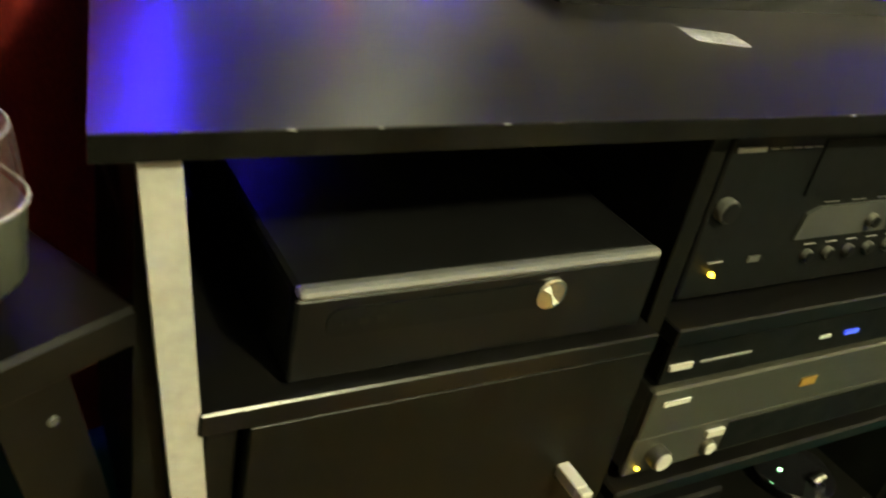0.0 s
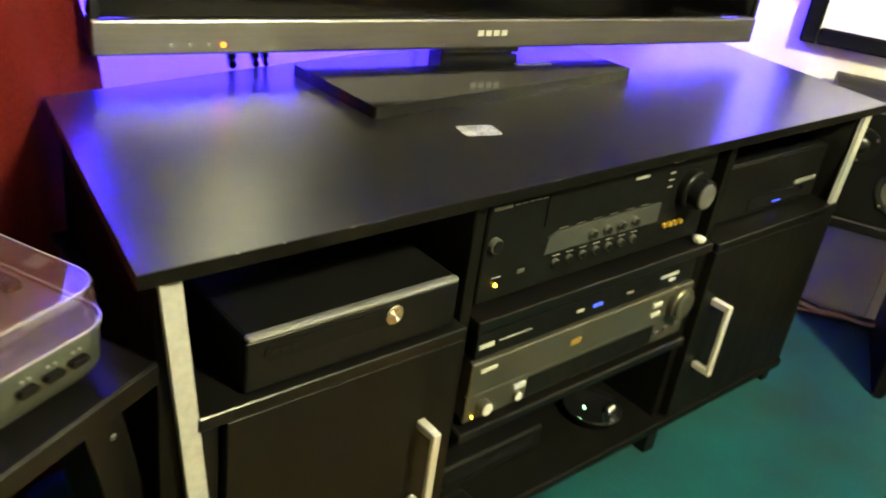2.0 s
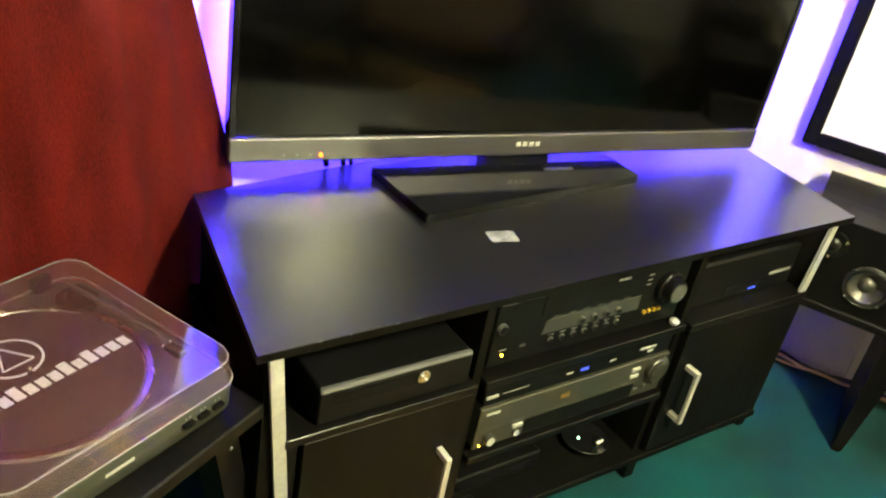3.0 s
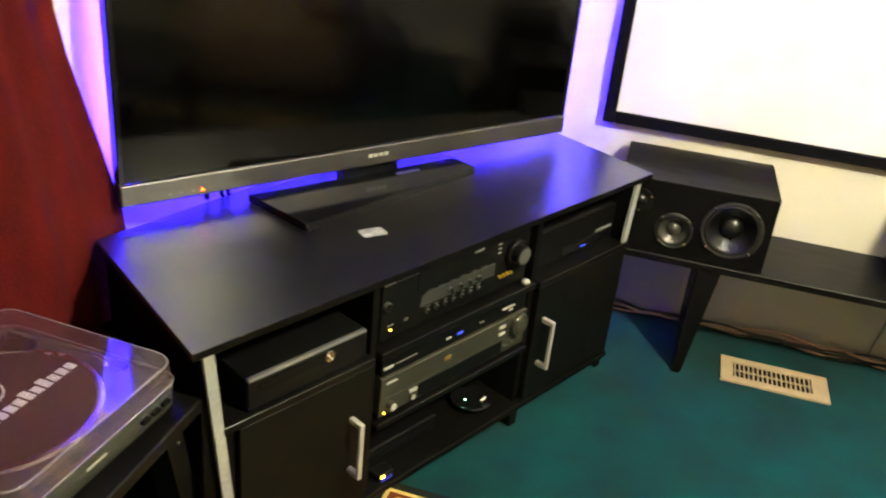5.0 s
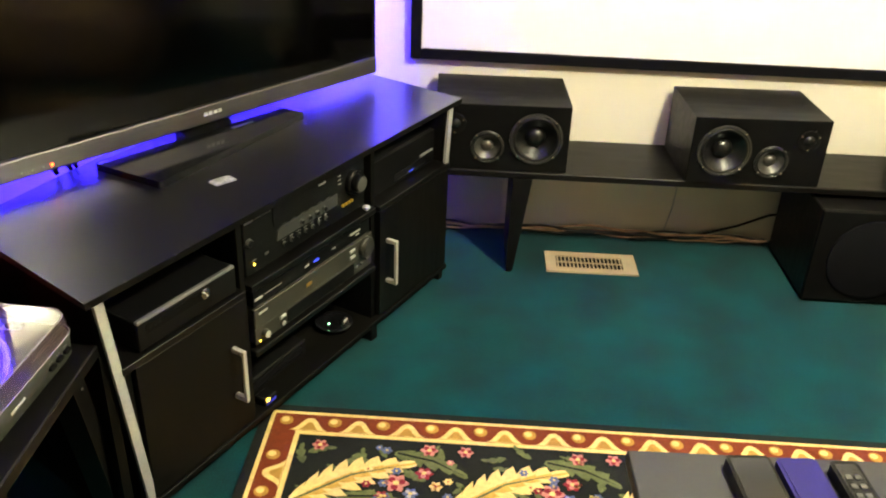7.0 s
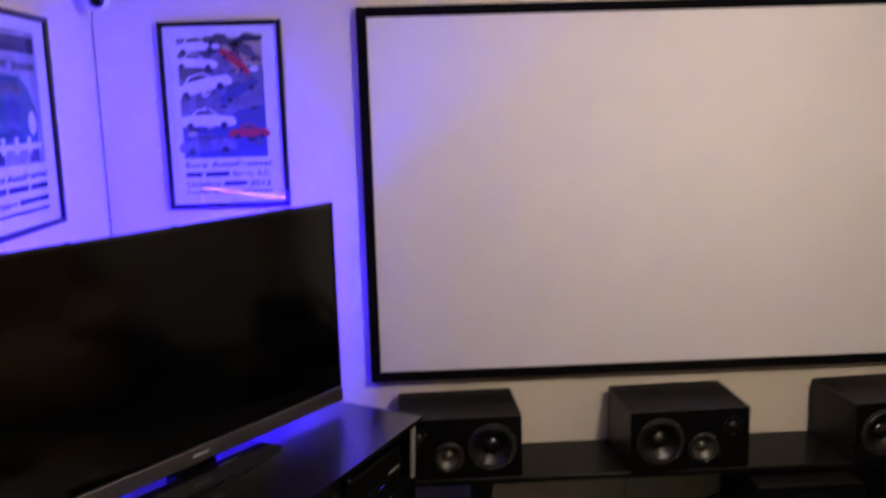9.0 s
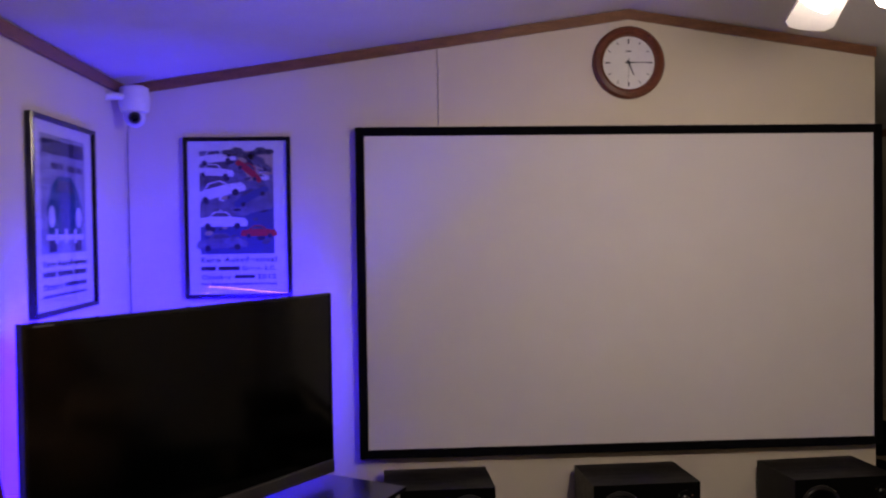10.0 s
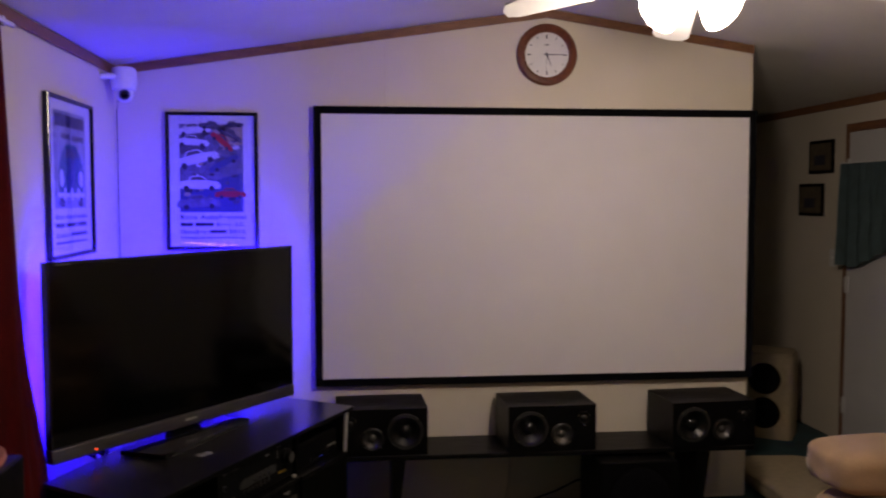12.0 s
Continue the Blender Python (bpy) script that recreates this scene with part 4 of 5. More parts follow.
# the poster with heaped motor cars
PW, PH = 0.425, 0.648
P = framed(pose(0.231, -0.009, 1.287), PW, PH, "framed poster of heaped cars with lettering, black frame")
ix0, ix1, iz0, iz1 = 0.062, 0.355, 0.178, 0.592
flat(P, "printed_ground", rect(ix0, ix1, iz0, iz1), 1, PALEINK)
flat(P, "printed_shape", [(ix0, 0.29), (ix0 + 0.13, 0.33), (ix1, 0.40), (ix1, iz0), (ix0, iz0)], 2, BLUEINK)
flat(P, "printed_shape", [(ix0 + 0.14, iz1), (ix1, iz1), (ix1, 0.50), (0.26, 0.47)], 2, TANINK)
flat(P, "printed_shape", [(ix0, iz1 - 0.03), (ix0 + 0.12, iz1 - 0.05), (ix0 + 0.10, 0.47), (ix0, 0.45)], 2, GREYINK)
for k in range(70):
    px, pz, pr = random.uniform(0.080, 0.335), random.uniform(0.20, 0.575), random.uniform(0.008, 0.024)
    tilt, q = random.uniform(-0.6, 0.8), random.uniform(0.25, 0.7)
    flat(P, "printed_shape", [(px + a * math.cos(tilt) - b * math.sin(tilt), pz + a * math.sin(tilt) * 0.6 + b * math.cos(tilt)) for a, b in disc(0, 0, pr, 6, pr * q)], 3 + (k % 7) * 0.12,
         (GREYINK, INK, PALEINK, WHITEINK, GREYINK, INK, TANINK)[k % 7])
car(P, 0.130, 0.545, 0.13, WHITEINK, 4, 0.10)
car(P, 0.215, 0.565, 0.10, GREYINK, 4, -0.15)
car(P, 0.310, 0.575, 0.08, INK, 4, 0.1)
car(P, 0.120, 0.490, 0.125, WHITEINK, 4, -0.05)
car(P, 0.145, 0.405, 0.17, WHITEINK, 6, 0.25)
car(P, 0.250, 0.500, 0.10, REDINK, 4, -0.7)
car(P, 0.290, 0.530, 0.10, GREYINK, 4, -0.5)
flat(P, "printed_shape", [(0.205, 0.33), (0.35, 0.36), (0.352, 0.44), (0.29, 0.45)], 5, PALEINK)
car(P, 0.275, 0.395, 0.12, BLUEINK, 6, 0.5)
car(P, 0.150, 0.285, 0.16, WHITEINK, 8)
car(P, 0.296, 0.246, 0.115, REDINK, 8)
car(P, 0.150, 0.198, 0.16, PALEINK, 8, 0.04)
words(P, "Euro AutoFestival", 0.062, 0.146, 0.026, 0.300)
for x0, x1 in ((0.062, 0.120), (0.130, 0.215)):
    flat(P, "print_bar", rect(x0, x1, 0.112, 0.128), 3, INK)
words(P, "Greer, S.C.", 0.225, 0.112, 0.023, 0.135)
words(P, "October", 0.062, 0.077, 0.025, 0.120)
words(P, "2012", 0.285, 0.077, 0.025, 0.075)
flat(P, "print_bar", rect(0.195, 0.275, 0.079, 0.093), 3, INK)
words(P, "Benefiting the American Red Cross", 0.062, 0.053, 0.014, 0.300)

# the poster with the front of an old van, on the side wall
QW, QH = 0.55, 0.612
Q = framed(pose(0.009, -0.967, 1.303, 0, 0, 90), QW, QH, "framed poster of an old teal vehicle front, black frame")
flat(Q, "printed_ground", rect(0.085, 0.465, 0.19, 0.56), 1, HAZEINK)
flat(Q, "print_bar", rect(0.10, 0.45, 0.50, 0.545), 3, INK)
for x0, x1, z in ((0.17, 0.27, 0.455), (0.30, 0.44, 0.452)):
    flat(Q, "print_bar", rect(x0, x1, z, z + 0.02), 3, GREYINK)
v = flat(Q, "printed_vehicle", [(0.14, 0.24), (0.42, 0.24), (0.43, 0.33), (0.39, 0.40), (0.335, 0.435), (0.225, 0.435), (0.17, 0.40), (0.13, 0.33)], 3, TEALINK)
flat(v, "printed_window", [(0.20, 0.385), (0.36, 0.385), (0.33, 0.42), (0.23, 0.42)], 4, GREYINK)
flat(v, "printed_bonnet", [(0.25, 0.25), (0.31, 0.25), (0.33, 0.37), (0.28, 0.395), (0.23, 0.37)], 4, BLUEINK)
for x in (0.165, 0.395):
    flat(v, "printed_lamp", disc(x, 0.305, 0.026, 16, 0.034), 5, WHITEINK)
flat(v, "printed_bumper", rect(0.12, 0.44, 0.232, 0.250), 5, WHITEINK)
for x in (0.20, 0.28, 0.36):
    flat(v, "printed_bumper_guard", rect(x - 0.012, x + 0.012, 0.222, 0.268), 6, WHITEINK)
for x in (0.17, 0.39):
    flat(v, "printed_wheel", rect(x - 0.03, x + 0.03, 0.195, 0.232), 4, INK)
words(Q, "Euro AutoFestival", 0.09, 0.150, 0.026, 0.37)
for x0, x1 in ((0.09, 0.19), (0.205, 0.33), (0.345, 0.46)):
    flat(Q, "print_bar", rect(x0, x1, 0.118, 0.134), 3, INK)
words(Q, "October", 0.09, 0.080, 0.025, 0.16)
flat(Q, "print_bar", rect(0.265, 0.46, 0.082, 0.096), 3, INK)
flat(Q, "print_bar", rect(0.09, 0.46, 0.055, 0.064), 3, GREYINK)

# ---- clock ----
CLOCKWOOD = material("cherry_wood", (0.14, 0.042, 0.018), 0.35, vary=0.35, scale=12, fine=80)
ck = thing("wall_clock", "round cherry wood wall clock with white dial, quarter past five", "clock", pose(2.046, -0.001, 2.228, 90))
part("rim", lathe(B(), ((0.149, 0), (0.149, 0.018), (0.140, 0.030), (0.124, 0.034), (0.112, 0.026), (0.108, 0.012)), seg=64, cap=False), CLOCKWOOD, ck, "cherry wood rim", True)
part("dial", lathe(B(), ((0.112, 0.004), (0.112, 0.012), (0.001, 0.012)), seg=64), WHITE, ck, "white dial")
for k in range(12):
    a = radians(30 * k)
    r0, r1, w = (0.078, 0.098, 0.003) if k % 3 == 0 else (0.086, 0.098, 0.0018)
    m = pose(0, 0, 0, 0, 0, -30 * k)
    part("hour_mark", prism(B(), [(-w, r0), (w, r0), (w, r1), (-w, r1)], 0.0121, 0.0126, m), GREYINK, ck)
part("hour_pointer", prism(B(), [(-0.003, -0.012), (0.003, -0.012), (0.0016, 0.056), (-0.0016, 0.056)], 0.0135, 0.0145, pose(0, 0, 0, 0, 0, -158)), INK, ck)
part("minute_pointer", prism(B(), [(-0.0026, -0.015), (0.0026, -0.015), (0.0012, 0.082), (-0.0012, 0.082)], 0.0155, 0.0165, pose(0, 0, 0, 0, 0, -89)), INK, ck)
part("second_pointer", prism(B(), [(-0.0008, -0.02), (0.0008, -0.02), (0.0006, 0.088), (-0.0006, 0.088)], 0.0172, 0.0178, pose(0, 0, 0, 0, 0, -183)), GREYINK, ck)
part("hub", lathe(B(), ((0.005, 0.012), (0.005, 0.019), (0.002, 0.020)), seg=16), INK, ck)
part("dial_lettering", prism(B(), rect(-0.012, 0.012, 0.045, 0.050), 0.0121, 0.0125), GREYINK, ck)

# ---- security camera ----
sc = thing("security_camera", "white security camera on a wall bracket in the ceiling corner", "security camera", pose(0.080, -0.14, 2.03) @ Matrix.Diagonal((1.25, 1.25, 1.2, 1)))
part("bracket", box(B(), -0.075, -0.067, -0.10, -0.045, -0.035, 0.065, 0.003), WHITE, sc)
part("bracket_arm", tube(B(), [(-0.068, -0.07, 0.03), (-0.04, -0.05, 0.035), (-0.01, -0.01, 0.035)], 0.012, 12), WHITE, sc, "", True)
part("housing", lathe(B(), ((0.028, 0.075), (0.042, 0.068), (0.047, 0.02), (0.042, -0.008), (0.026, -0.018)), seg=28), WHITE, sc, "", True)
hd = part("camera_head", lathe(B(), [(0.033 * math.cos(radians(q)), -0.025 + 0.033 * math.sin(radians(q))) for q in range(-88, 89, 11)], seg=28), WHITE, sc, "", True)
LK = look((0, 0, -0.025), (0.6, -2.2, -0.45))
part("lens_ring", lathe(B(), ((0.019, 0.028), (0.019, 0.036), (0.013, 0.036)), LK @ pose(0, 0, 0, 180), 24), MIDGREY, hd, "", True)
part("lens", lathe(B(), ((0.012, 0.030), (0.012, 0.0375), (0.004, 0.039)), LK @ pose(0, 0, 0, 180), 24), GLOSSBLACK, hd, "", True)
tagged(part("camera_cable", tube(B(), [(0.06, -0.10, 2.03), (0.03, -0.05, 1.99), (0.014, -0.018, 1.93), (0.013, -0.014, 1.5), (0.015, -0.016, 1.0), (0.02, -0.02, 0.5)], 0.0022, 6), INK, None, "", True), "thin dark cable down the room's corner", "cable")

# ---- ceiling fan ----
CEILTOP = roof(FAN.x) - 0.006 - FAN.z
fan = thing("ceiling_fan", "white ceiling fan with lit tulip glass shades", "ceiling fan", Matrix.Translation(FAN))
part("canopy", lathe(B(), ((0.075, CEILTOP), (0.075, CEILTOP - 0.04), (0.03, CEILTOP - 0.08)), seg=32), WHITE, fan, "", True)
part("downrod", lathe(B(), ((0.013, CEILTOP - 0.06), (0.013, 2.22)), seg=16), WHITE, fan, "", True)
part("motor", lathe(B(), ((0.05, 2.24), (0.115, 2.215), (0.125, 2.16), (0.10, 2.10), (0.06, 2.09)), seg=40), WHITE, fan, "", True)
part("light_fitter", lathe(B(), ((0.055, 2.095), (0.062, 2.085), (0.044, 2.065), (0.012, 2.06)), seg=32), WHITE, fan, "", True)
for k in range(4):
    m = pose(0, 0, 2.165, 0, 0, 166 - 90 * k) @ pose(0, 0, 0, 10, 10)
    b = part("blade", prism(B(), [(0.19, -0.05), (0.52, -0.064), (0.555, -0.045), (0.565, 0.0), (0.555, 0.045), (0.52, 0.064), (0.19, 0.05)], -0.004, 0.004, m), WHITE, fan, "white fan blade")
    part("blade_iron", prism(B(), [(0.09, -0.016), (0.24, -0.03), (0.24, 0.03), (0.09, 0.016)], 0.0045, 0.009, m), WHITE, b)
tulip = ((0.020, 0.0), (0.032, 0.014), (0.050, 0.040), (0.062, 0.068), (0.068, 0.088), (0.064, 0.088), (0.046, 0.042), (0.018, 0.004))
for k in range(4):
    m = pose(0, 0, 2.105, 0, 0, 25 + 90 * k) @ pose(0.06, 0, 0) @ pose(0, 0, 0, 0, 118, 0)
    part("glass_shade", lathe(B(), tulip, m, 28, False), SHADELIT, fan, "glowing tulip glass shade", True)

# ---- rug ----
GOLD = material("gold_wool", (0.64, 0.47, 0.17), 0.95, vary=0.25, scale=70, bump=0.6, fine=600, spec=0.1)
DEEPGOLD = material("ochre_wool", (0.33, 0.19, 0.04), 0.95, vary=0.25, scale=70, bump=0.6, fine=600, spec=0.1)
BRICK = material("brick_red_wool", (0.135, 0.027, 0.011), 0.95, vary=0.25, scale=70, bump=0.6, fine=600, spec=0.1)
AMBERWOOL = material("amber_wool", (0.47, 0.29, 0.06), 0.95, vary=0.3, scale=70, bump=0.6, fine=600, spec=0.1)
BLACKWOOL = material("black_wool", (0.010, 0.011, 0.010), 0.95, vary=0.3, scale=70, bump=0.6, fine=600, spec=0.1)
GREENWOOL = material("sage_wool", (0.10, 0.115, 0.045), 0.95, vary=0.35, scale=70, bump=0.6, fine=600, spec=0.1)
PINKWOOL = material("pink_wool", (0.44, 0.17, 0.14), 0.95, vary=0.3, scale=70, bump=0.6, fine=600, spec=0.1)
BLUEWOOL = material("blue_wool", (0.09, 0.11, 0.22), 0.95, vary=0.3, scale=70, bump=0.6, fine=600, spec=0.1)
PALEWOOL = material("pale_wool", (0.45, 0.40, 0.40), 0.95, vary=0.3, scale=70, bump=0.6, fine=600, spec=0.1)
CRIMSON = material("crimson_wool", (0.20, 0.02, 0.03), 0.95, vary=0.3, scale=70, bump=0.6, fine=600, spec=0.1)
RX, RY = 1.98, 1.60      # length along x, along y
rug = thing("area_rug", "floral tapestry rug with red and gold border on the carpet", "rug", pose(0.640, -1.098, 0.0005, 0, 0, -0.5))


def rugflat(name, pts, layer, mat, parent=rug):
    return part(name, prism(B(), pts, 0.006 + 0.0006 * layer, 0.0066 + 0.0006 * layer), mat, parent)


def hoop(name, inset, width, layer, mat):
    a, b = inset, inset + width
    for x0, x1, y0, y1 in ((a, RX - a, -b, -a), (a, RX - a, -RY + a, -RY + b), (a, b, -RY + b, -b), (RX - b, RX - a, -RY + b, -b)):
        part(name, box(B(), x0, x1, y0, y1, 0.006 + 0.0006 * layer, 0.0066 + 0.0006 * layer), mat, rug)


part("woven_ground", prism(B(), [(x + RX / 2, y - RY / 2) for x, y in rounded(RX, RY, 0.012, 3)], 0.0, 0.0065), BLACKWOOL, rug, "black woven ground")
hoop("gold_line", 0.024, 0.010, 1, GOLD)
hoop("red_band", 0.034, 0.062, 1, BRICK)
hoop("gold_line", 0.096, 0.012, 1, GOLD)
hoop("inner_frame_line", 0.36, 0.012, 1, GOLD)
STEP = 0.122


def border_motifs(count, place, first=0):
    for i in range(first, count):
        t = 0.066 + STEP * i
        c = place(t, 0.060)
        ball = rugflat("woven_ball", disc(c[0], c[1], 0.017, 14), 2, DEEPGOLD)
        c2 = place(t - 0.003, 0.0575)
        part("woven_highlight", prism(B(), disc(c2[0], c2[1], 0.010, 10), 0.0079, 0.0084), GOLD, ball)
        if i < count - 1:
            pts = []
            for k in range(13):
                w = -0.046 + 0.092 * k / 12
                pts.append(place(t + STEP / 2 + w, 0.096 - 0.048 * math.exp(-abs(w / 0.028) ** 2.6)))
            arch = rugflat("woven_arch", pts, 2, GOLD)
            inner = [place(t + STEP / 2 + w, 0.094 - 0.030 * math.exp(-abs(w / 0.015) ** 2.6)) for w in [-0.024 + 0.048 * k / 8 for k in range(9)]]
            part("woven_arch_core", prism(B(), inner, 0.0079, 0.0083), DEEPGOLD, arch)


border_motifs(16, lambda t, q: (t, -q))
border_motifs(13, lambda t, q: (q, -t), 1)
border_motifs(13, lambda t, q: (RX - q, -t), 1)


def woven_leaf(x, y, length, turn, mat, layer, width=0.30, lobes=7, vein=True):
    """A feathered leaf along a bent spine; its lobes sweep forward to the tip."""
    c, sn = math.cos(radians(turn)), math.sin(radians(turn))
    def put(pts):
        return [(x + a * c - b * sn, y + a * sn + b * c) for a, b in pts]
    def spine(q):
        return q * length, 0.10 * length * math.sin(q * 2.8)
    def side(sign, full, cut):
        out = []
        for k in range(lobes * 3 + 1):
            q = k / (lobes * 3)
            w = 0.5 * full * length * math.sin(math.pi * (0.10 + 0.90 * q ** 0.8)) ** 0.75
            a, b = spine(q)
            reach = (cut, 0.82, 1.0)[k % 3]
            out.append((a + (0.0, 0.035, 0.085)[k % 3] * length * (1 - 0.6 * q), b + sign * max(0.0, w) * reach))
        return out
    lf = rugflat("woven_leaf", put(side(-1, width, 0.50) + side(1, width, 0.50)[::-1]), layer, mat)
    if vein:
        z = 0.0066 + 0.0006 * layer
        if mat is GOLD:
            part("woven_shade", prism(B(), put(side(-1, width * 0.42, 0.35) + side(1, width * 0.16, 0.35)[::-1]), z, z + 0.0004), AMBERWOOL, lf)
        mid = [(spine(q)[0], spine(q)[1] + off) for q, off in ((0.03, 0.003), (0.5, 0.003), (0.95, 0.001), (0.5, -0.003), (0.03, -0.003))]
        part("woven_vein", prism(B(), put(mid), z + 0.0005, z + 0.0008), GREENWOOL if mat is GOLD else BLACKWOOL, lf)


def woven_flower(x, y, r, mat, layer):
    n = 6
    pts = []
    for k in range(n * 4):
        a = 2 * math.pi * k / (n * 4)
        q = r * (1 + 0.22 * math.cos(n * a))
        pts.append((x + q * math.cos(a), y + q * math.sin(a)))
    f = rugflat("woven_flower", pts, layer, mat)
    z = 0.0066 + 0.0006 * layer
    if r > 0.012:
        tone = {PINKWOOL: CRIMSON, CRIMSON: PINKWOOL, BLUEWOOL: PALEWOOL, GOLD: DEEPGOLD}[mat]
        for k in range(0, n, 2):
            a = 2 * math.pi * (k + 0.3) / n
            part("woven_petal", prism(B(), disc(x + 0.55 * r * math.cos(a), y + 0.55 * r * math.sin(a), r * 0.34, 8), z, z + 0.0003), tone, f)
    part("woven_heart", prism(B(), disc(x, y, r * 0.30, 8), z + 0.0004, z + 0.0008), GOLD if mat is not GOLD else CRIMSON, f)


random.seed(11)
for i in range(5):
    x = 0.13 + 0.36 * i
    woven_leaf(x, -0.335, 0.31, 26, GOLD, 3, 0.36, 8)
    woven_leaf(x + 0.22, -0.155, 0.19, -24, GREENWOOL, 1, 0.32, 5)
    woven_leaf(x + 0.10, -0.31, 0.17, -6, GREENWOOL, 1, 0.26, 4)
    for k in range(15):
        woven_leaf(x + random.uniform(-0.02, 0.33), random.uniform(-0.345, -0.13), random.uniform(0.045, 0.08), random.uniform(0, 360), GREENWOOL, 2, 0.36, 3, False)
    for k, (dx, dy, rr, mt) in enumerate(((0.24, -0.255, 0.030, PINKWOOL), (0.285, -0.225, 0.022, CRIMSON), (0.275, -0.285, 0.019, BLUEWOOL), (0.21, -0.295, 0.017, CRIMSON),
                                          (0.03, -0.14, 0.020, PINKWOOL), (0.30, -0.14, 0.022, PINKWOOL), (0.33, -0.265, 0.016, GOLD), (0.25, -0.325, 0.018, PINKWOOL), (0.31, -0.315, 0.013, BLUEWOOL), (0.235, -0.215, 0.013, BLUEWOOL))):
        woven_flower(x + dx + random.uniform(-0.01, 0.01), dy + random.uniform(-0.008, 0.008), rr * 0.85, mt, 4)
    for k in range(12):
        woven_flower(x + random.uniform(0.16, 0.36), random.uniform(-0.34, -0.14), random.uniform(0.007, 0.012), random.choice((PINKWOOL, CRIMSON, BLUEWOOL, GOLD, BLUEWOOL)), 4)
for i in range(3):
    y = -0.42 - 0.38 * i
    woven_leaf(0.14, y - 0.26, 0.30, 62, GOLD, 3, 0.38, 7)
    for k in range(7):
        woven_leaf(random.uniform(0.13, 0.33), y - random.uniform(0, 0.3), random.uniform(0.05, 0.085), random.uniform(0, 360), GREENWOOL, 2, 0.36, 3, False)
    for k in range(6):
        woven_flower(random.uniform(0.14, 0.33), y - random.uniform(0, 0.3), random.uniform(0.013, 0.028), random.choice((PINKWOOL, CRIMSON, BLUEWOOL)), 4)

# ---- low table with small things ----
GREYWOOD = material("charcoal_wood", (0.011, 0.0108, 0.0115), 0.55, vary=0.5, scale=6, bump=0.2, fine=80, stretch=(1, 7, 7))
ct = thing("coffee_table", "low charcoal wooden coffee table standing on the rug", "coffee table", pose(1.447, -2.30, 0.0, 0, 0, 1))
boxpart("tabletop", 0, 0.95, 0, 0.65, 0.372, 0.400, GREYWOOD, ct, 0.003)
for x in (0.04, 0.86):
    for y in (0.04, 0.56):
        boxpart("leg", x, x + 0.05, y, y + 0.05, 0.0125, 0.372, GREYWOOD, ct, 0.002)
PURPLE = material("violet_cover", (0.010, 0.006, 0.085), 0.5, vary=0.2, spec=0.2)
for name, x, w, mat, lab, cat in (("phone_case", 0.165, 0.078, BLACKPLASTIC, "black padded case lying on the coffee table", "case"), ("violet_box", 0.252, 0.072, PURPLE, "flat violet box lying on the coffee table", "box"),
                                  ("remote_control", 0.345, 0.05, BLACKPLASTIC, "black remote control lying on the coffee table", "remote control")):
    q = thing(name, lab, cat, pose(1.447 + x, -1.86, 0.400, 0, 0, 4))
    part("body", prism(B(), rounded(w, 0.17, 0.010, 4), 0, 0.022, pose(w / 2, 0.10, 0)), mat, q)
    boxpart("face", 0.006, w - 0.006, 0.022, 0.176, 0.0222, 0.0235, GLOSSBLACK if mat is not PURPLE else PURPLE, q, 0)
    if name == "remote_control":
        for i in range(5):
            for j in range(2):
                boxpart("button", 0.012 + 0.016 * j, 0.022 + 0.016 * j, 0.05 + 0.022 * i, 0.06 + 0.022 * i, 0.0237, 0.0255, MIDGREY, q, 0)

# ---- beyond the screen wall ----
TAN = material("tan_upholstery", (0.33, 0.215, 0.11), 0.85, vary=0.15, scale=10, bump=0.4, fine=200, sheen=0.3)
BEIGE = material("beige_carpet_pile", (0.30, 0.25, 0.165), 0.95, vary=0.15, scale=30, bump=0.7, fine=300, spec=0.1)
DOORWHITE = material("painted_door", (0.62, 0.62, 0.62), 0.5, vary=0.05, scale=4, bump=0.05)
DRAPE = material("blue_green_cloth", (0.11, 0.17, 0.18), 0.9, vary=0.25, scale=14, bump=0.4, fine=300)


def cushion(bm, x0, x1, y0, y1, z0, z1, puff=0.03, n=12):
    """A soft block with swollen faces."""
    cx, cy, cz = (x0 + x1) / 2, (y0 + y1) / 2, (z0 + z1) / 2
    hx, hy, hz = (x1 - x0) / 2, (y1 - y0) / 2, (z1 - z0) / 2
    b2 = B()
    bmesh.ops.create_cube(b2, size=2)
    bmesh.ops.subdivide_edges(b2, edges=b2.edges[:], cuts=n, use_grid_fill=True)
    vs = {}
    for v in b2.verts:
        p = v.co
        e = 5
        l = (abs(p.x) ** e + abs(p.y) ** e + abs(p.z) ** e) ** (1 / e)
        q = p / l
        w = 1 + 0.03 * noise.noise(Vector((q.x * 2 + cx * 7, q.y * 2 + cy * 5, q.z * 2 + cz * 3)))
        vs[v] = bm.verts.new((cx + q.x * hx * w, cy + q.y * hy * w, cz + q.z * hz * w))
    for f in b2.faces:
        bm.faces.new([vs[v] for v in f.verts])
    b2.free()
    return bm


